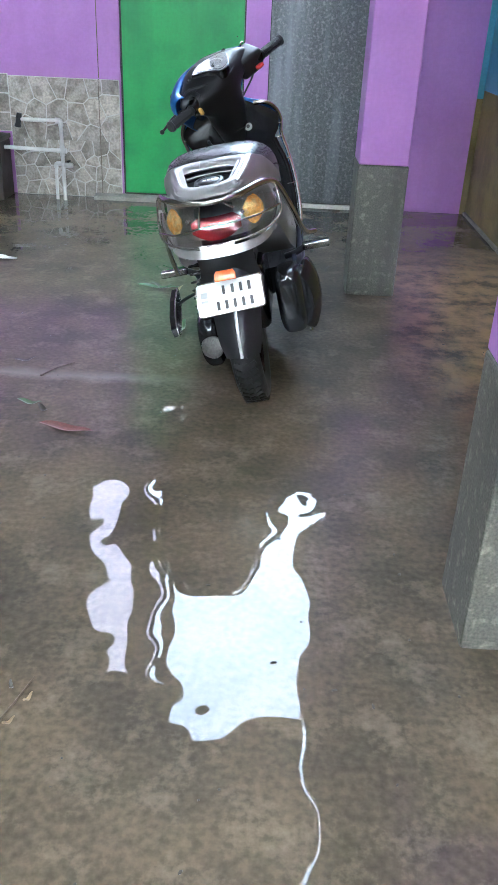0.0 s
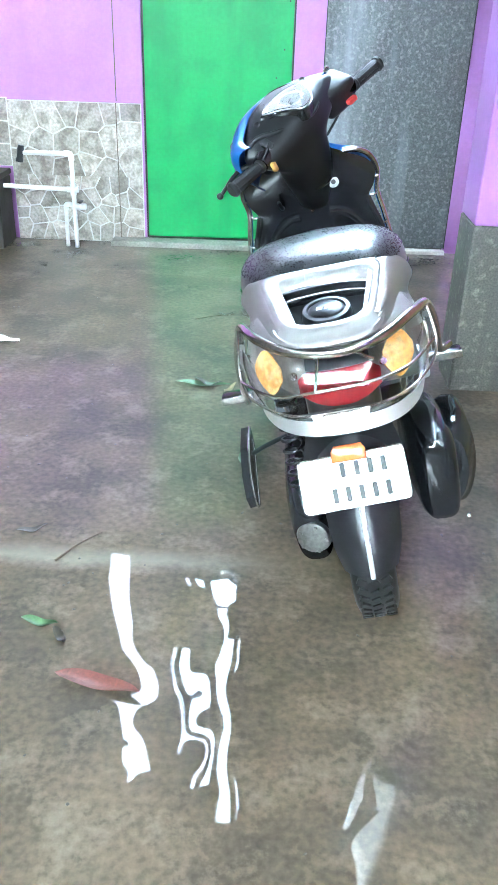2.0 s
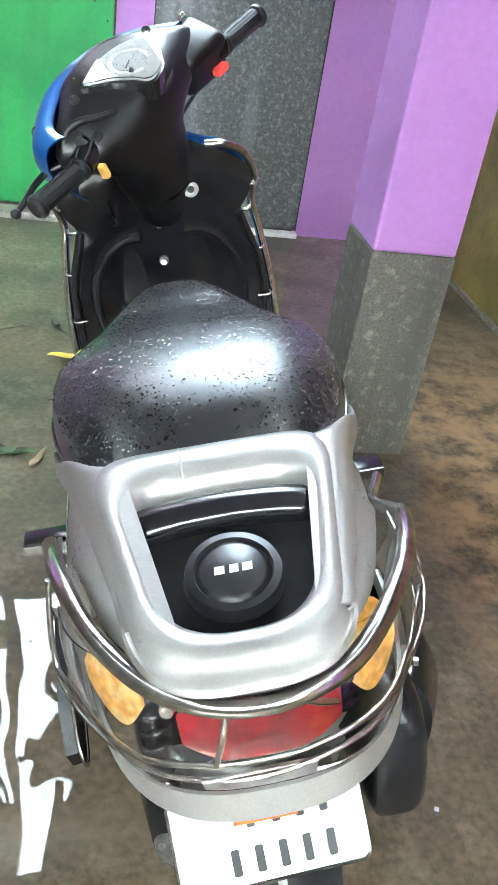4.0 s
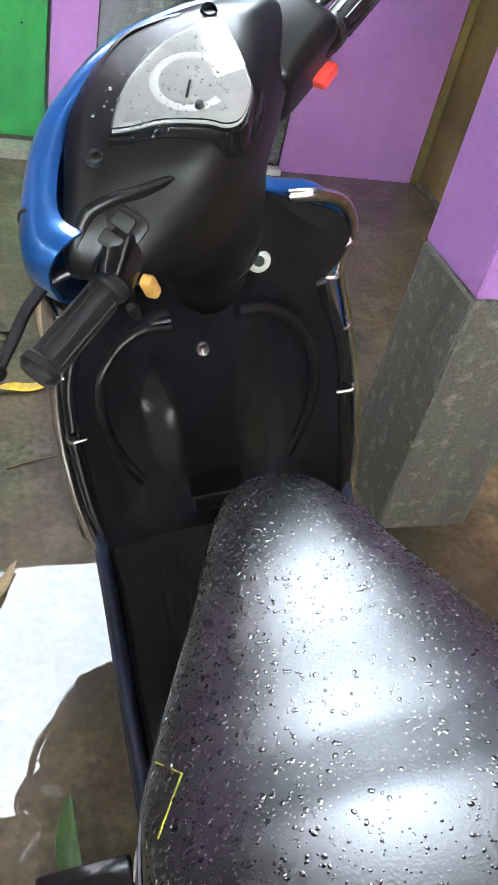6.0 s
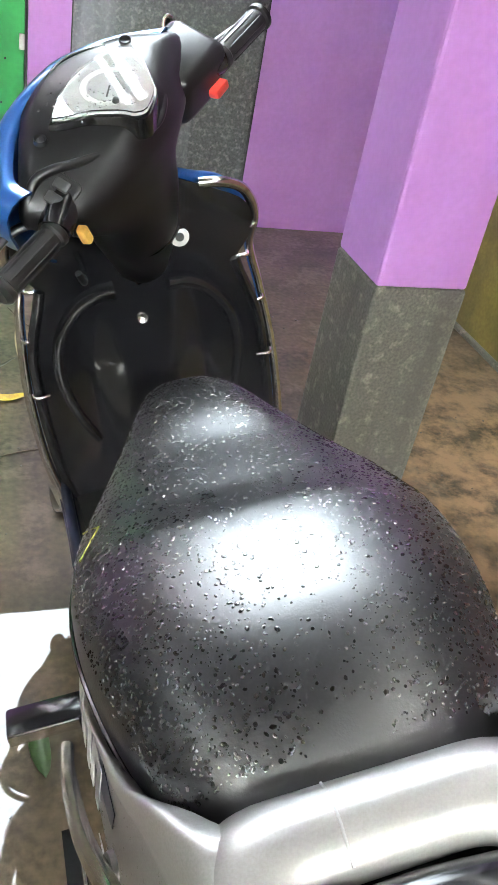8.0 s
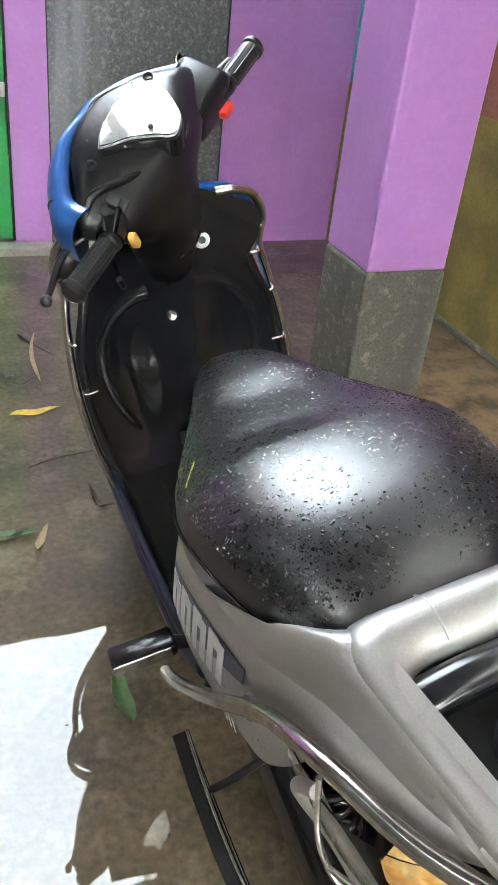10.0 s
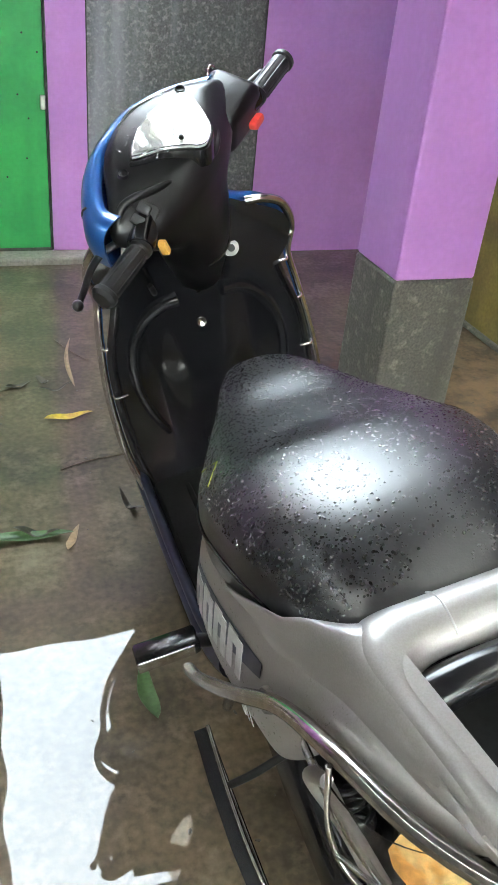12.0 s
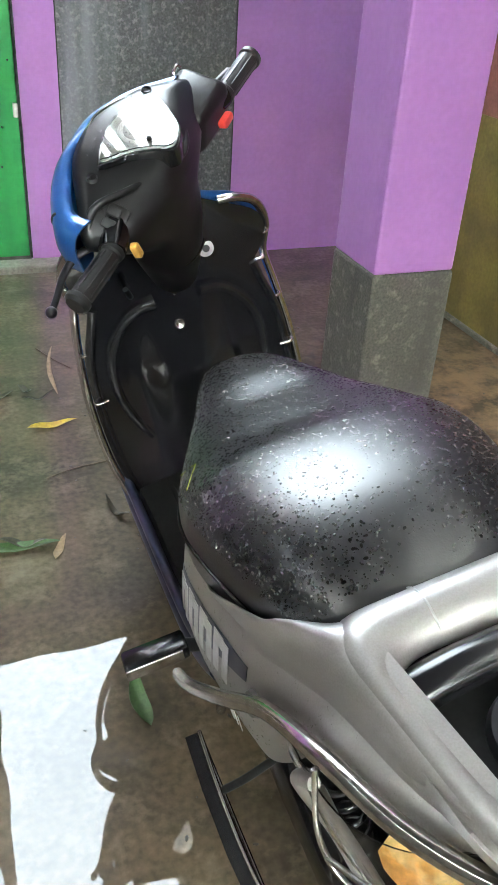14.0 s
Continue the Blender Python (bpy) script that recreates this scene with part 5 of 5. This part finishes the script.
for _ in range(9):
    x, z = rng.uniform(0.02, 0.18), rng.uniform(0.25, 1.3)
    part("rivet", turned([(0.001, 0.002), (0.003, 0.0015), (0.004, 0.0), (0.001, 0.0)], 8, facing((x, WALL + 0.020, z), (0, -1, 0))), M["ink"], door)
door2 = structure("door_2", box(0.366, WALL + 0.012, 0.024, 1.108, WALL + 0.03, 1.995, 0.002), M["tin"], "grey galvanised sheet metal door, shut", "door")
# the same black strips for the shade beside the sheet metal door
part("door_edge", box(0.3605, WALL + 0.004, 0.024, 0.3655, WALL + 0.05, 1.995), M["ink"], door2, "black strip in place of the shaded gap beside the door")
part("door_edge", box(1.1082, WALL + 0.004, 0.024, 1.1128, WALL + 0.05, 1.995), M["ink"], door2)

dado = structure("dado", box(-1.325, WALL - 0.010, 0.0, -0.600, WALL, 0.742), M["joint"], "crazy-paving stone dado with pale mortar joints", "wall cladding")
box_left = box(-2.4, WALL - 0.010, 0.40, -1.325, WALL, 0.752)
dado_west = structure("dado_west", box_left, M["joint"], "crazy-paving stone dado with pale mortar joints", "wall cladding")


def clip(poly, nx, nz, d):
    """The part of a polygon where nx * x + nz * z <= d."""
    out = []
    for a, b in zip(poly, poly[1:] + poly[:1]):
        fa, fb = nx * a[0] + nz * a[1] - d, nx * b[0] + nz * b[1] - d
        if fa <= 0:
            out.append(a)
        if fa * fb < 0:
            u = fa / (fa - fb)
            out.append((a[0] + u * (b[0] - a[0]), a[1] + u * (b[1] - a[1])))
    return out


def paving(parent, x0, x1, z0, z1, size, seed):
    rng = random.Random(seed)
    seeds = []
    nx, nz = max(1, round((x1 - x0) / size)), max(1, round((z1 - z0) / size))
    for i in range(nx):
        for k in range(nz):
            seeds.append((x0 + (i + rng.uniform(0.08, 0.92)) * (x1 - x0) / nx, z0 + (k + rng.uniform(0.08, 0.92)) * (z1 - z0) / nz))
    for a in seeds:
        poly = [(x0, z0), (x1, z0), (x1, z1), (x0, z1)]
        for b in seeds:
            if b is a:
                continue
            dx, dz = b[0] - a[0], b[1] - a[1]
            far = math.hypot(dx, dz)
            if far > size * 4:
                continue
            dx, dz = dx / far, dz / far
            poly = clip(poly, dx, dz, dx * (a[0] + b[0]) / 2 + dz * (a[1] + b[1]) / 2 - 0.0042)
            if len(poly) < 3:
                break
        if len(poly) < 3:
            continue
        area = 0.5 * abs(sum(p[0] * q[1] - q[0] * p[1] for p, q in zip(poly, poly[1:] + poly[:1])))
        if area < 0.0005:
            continue
        part("stone", plate(poly, 0.006 + rng.uniform(0, 0.004), Matrix.Translation((0, WALL - 0.010, 0)) @ pose(0, 0, 0, 90, 0, 0)), M["stone"], parent)


paving(dado, -1.320, -0.605, 0.36, 0.738, 0.112, 3)
paving(dado, -1.320, -0.605, 0.004, 0.36, 0.080, 8)
paving(dado_west, -1.75, -1.328, 0.405, 0.748, 0.112, 6)

chest = empty("storage_box", Matrix.Translation((-1.62, 6.10, 0)), "dark brown wooden box on the wet floor by the wall", "box")
part("body", box(-0.28, -0.10, 0.0, 0.28, 0.13, 0.36, 0.006), M["darkwood"], chest)
part("lid", box(-0.286, -0.106, 0.362, 0.286, 0.136, 0.392, 0.005), M["darkwood"], chest)

pipe = empty("standpipe", Matrix.Translation((-0.958, 6.095, 0)), "white plastic water pipes with a black tap by the stone wall", "water pipe")
R_ = 0.0125
smooth(part("riser", tube([(0, 0, -0.01), (0, 0, 0.25), (0, 0, 0.487)], R_, 16, 1), M["pvc"], pipe), 50)
smooth(part("elbow", tube([(0, 0, 0.465), (-0.001, 0, 0.488), (-0.010, 0, 0.499), (-0.035, 0, 0.500)], 0.0165, 16, 4), M["pvc"], pipe), 50)
smooth(part("spout_pipe", tube([(-0.02, 0, 0.500), (-0.15, 0, 0.498), (-0.255, 0, 0.497)], R_, 16, 1), M["pvc"], pipe), 50)
tap = smooth(part("tap", turned([(0.001, 0.045), (0.016, 0.043), (0.019, 0.02), (0.017, -0.02), (0.021, -0.03), (0.021, -0.042), (0.001, -0.044)], 20, pose(-0.272, 0, 0.492, 0, 12, 0)), M["black"], pipe, "black tap"), 40)
smooth(part("supply_pipe", tube([(-0.55, 0.01, 0.325), (-0.3, 0.005, 0.320), (0.0, 0, 0.315)], R_, 16, 1), M["pvc"], pipe), 50)
smooth(part("tee", tube([(0, 0, 0.285), (0, 0, 0.345)], 0.0168, 16, 1), M["pvc"], pipe), 40)
smooth(part("tee_arm", tube([(-0.035, 0, 0.315), (0.028, 0, 0.315)], 0.0165, 16, 1), M["pvc"], pipe), 40)
smooth(part("drain_pipe", tube([(-0.056, 0.02, -0.01), (-0.055, 0.02, 0.12), (-0.052, 0.02, 0.215)], 0.011, 14, 1), M["pvc"], pipe), 50)
smooth(part("bend", tube([(-0.052, 0.02, 0.20), (-0.050, 0.018, 0.226), (-0.03, 0.01, 0.232), (0.0, 0, 0.230)], 0.014, 14, 4), M["pvc"], pipe), 50)
smooth(part("valve", turned([(0.001, 0.03), (0.016, 0.028), (0.018, 0.0), (0.016, -0.028), (0.001, -0.03)], 18, pose(0.036, -0.004, 0.226, 0, 90, 0)), M["pvc"], pipe), 40)
smooth(part("valve_handle", box(0.028, -0.03, 0.246, 0.046, 0.022, 0.256, 0.003), M["ink"], pipe, "dark valve handle"), 40)


# ---- leaves, twigs and scraps on the wet floor ----
def leaf(x, y, turn, length, width, mat, label, curl=0.012, kind="leaf"):
    bm = bmesh.new()
    rows = []
    for k in range(13):
        u = k / 12
        w = width / 2 * math.sin(math.pi * u ** 0.8) ** 0.8 + 0.0006
        mid = Vector((length * (u - 0.5), 0.10 * length * math.sin(2.2 * u), 0.004 + curl * (2 * u - 1) ** 2 + 0.25 * curl * math.sin(9 * u)))
        rows.append([mid + Vector((0, w * s, 0.35 * w * abs(s))) for s in (-1, -0.5, 0, 0.5, 1)])
    loft(rows, closed=False, bm=bm)
    bmesh.ops.solidify(bm, geom=bm.faces[:], thickness=0.0008)
    ob = smooth(part(kind, bm, mat, None, "", pose(x, y, 0.0, 0, 0, turn)), 60)
    return tagged(ob, label, "leaf", "fallen leaves")


def twig(pts, r, label, mat=None):
    ob = smooth(part("twig", tube([(x, y, r + dz) for x, y, dz in pts], r, 7, 5, r * 0.5), mat or M["bark"]), 60)
    return tagged(ob, label, "twig", "fallen twigs")


leaf(0.075, 4.818, 2, 0.145, 0.032, M["leaf_yellow"], "yellow fallen leaf on the wet concrete")
leaf(0.012, 4.243, 62, 0.095, 0.020, M["leaf_dry"], "dry brown fallen leaf on the wet concrete")
leaf(-0.090, 4.262, -8, 0.200, 0.036, M["leaf_green"], "dark green wet leaf on the floor")
leaf(-0.075, 4.280, -22, 0.110, 0.022, M["leaf_dark"], "black rotten leaf on a green one", 0.02)
leaf(0.092, 3.752, 84, 0.150, 0.034, M["leaf_green"], "green leaf under the scooter's peg")
leaf(-0.176, 2.785, -18, 0.185, 0.042, M["leaf_red"], "red-brown fallen leaf in shallow water")
leaf(-0.337, 2.965, -15, 0.085, 0.024, M["leaf_green"], "small green leaf in shallow water")
leaf(-0.285, 2.925, -60, 0.060, 0.018, M["leaf_dark"], "small dark leaf in shallow water")
leaf(-0.052, 5.041, 12, 0.085, 0.024, M["leaf_dark"], "dark wet leaf on the floor")
leaf(0.022, 5.068, -60, 0.060, 0.022, M["leaf_dark"], "dark wet leaf on the floor")
leaf(0.150, 5.190, 80, 0.360, 0.014, M["leaf_dry"], "long dry grass blade on the floor", 0.006)
leaf(-0.448, 3.319, 20, 0.080, 0.020, M["leaf_dark"], "dark wet leaf on the floor")
leaf(0.060, 5.000, 10, 0.110, 0.014, M["leaf_dark"], "dark curled leaf on the floor", 0.02)
leaf(0.175, 4.360, 110, 0.110, 0.016, M["leaf_dark"], "dark curled leaf beside the scooter", 0.025)
twig([(0.018, 4.556, 0), (0.10, 4.585, 0.002), (0.219, 4.604, 0)], 0.0028, "thin dry twig on the floor")
twig([(0.10, 5.38, 0), (0.14, 5.28, 0.003), (0.19, 5.20, 0)], 0.003, "thin dry twig on the floor")
twig([(-0.36, 3.20, 0), (-0.32, 3.264, 0.004), (-0.27, 3.33, 0)], 0.0035, "short dark twig on the floor")
twig([(-0.19, 4.98, 0), (-0.10, 5.03, 0.002), (-0.02, 5.06, 0)], 0.002, "thin dry twig on the floor")
twig([(-0.02, 1.46, 0), (-0.035, 1.58, 0.004), (-0.01, 1.68, 0), (0.01, 1.75, 0)], 0.003, "dead twig with seed heads in shallow water")
for k, (x, y, a) in enumerate(((-0.05, 1.66, 150), (-0.005, 1.63, 40), (-0.06, 1.60, 170), (0.015, 1.69, 60), (-0.025, 1.72, 110))):
    leaf(x, y, a, 0.026, 0.007, M["leaf_dry"] if k % 2 else M["leaf_dark"], "tiny dry seed husk in shallow water", 0.008)

# a torn white plastic sheet on the floor
rows = []
for i in range(15):
    u = i / 14
    rows.append([Vector((-0.34 + 0.34 * u, (j / 6 - 0.5) * 0.12 * (1 - u) ** 0.6 + 0.02 * math.sin(5 * u), 0.004 + 0.010 * noise.noise(Vector((u * 6, j * 0.9, 1.0))) + 0.008)) for j in range(7)])
bm = loft(rows, closed=False)
bmesh.ops.solidify(bm, geom=bm.faces[:], thickness=0.001)
sheet = smooth(part("plastic_sheet", bm, M["white"], None, "", pose(-0.855, 4.640, 0, 0, 0, -4)), 60)
tagged(sheet, "torn white plastic sheet lying on the wet floor", "plastic sheet")

# scattered grit on the concrete
grit = []
rng = random.Random(21)
for _ in range(420):
    x, y = rng.uniform(-1.2, 1.7), rng.uniform(0.9, 6.0)
    r = rng.uniform(0.0012, 0.0036)
    grit.append(Matrix.Translation((x, y, r * 0.3)) @ pose(0, 0, 0, 0, 0, rng.uniform(0, 180)) @ Matrix.Diagonal((r * rng.uniform(1, 2.4), r, r * 0.6, 1)))
tagged(beads("grit", grit, M["leaf_dark"]), "specks of dark grit on the wet floor", "grit", kind="stuff")
# a yellow cloth on the boarding
cloth_ = smooth(part("cloth", box(-0.47, 6.215, 2.52, -0.30, 6.232, 2.86, 0.006), M["yellow_cloth"]), 40)
tagged(cloth_, "yellow cloth hung on the timber boarding", "cloth")
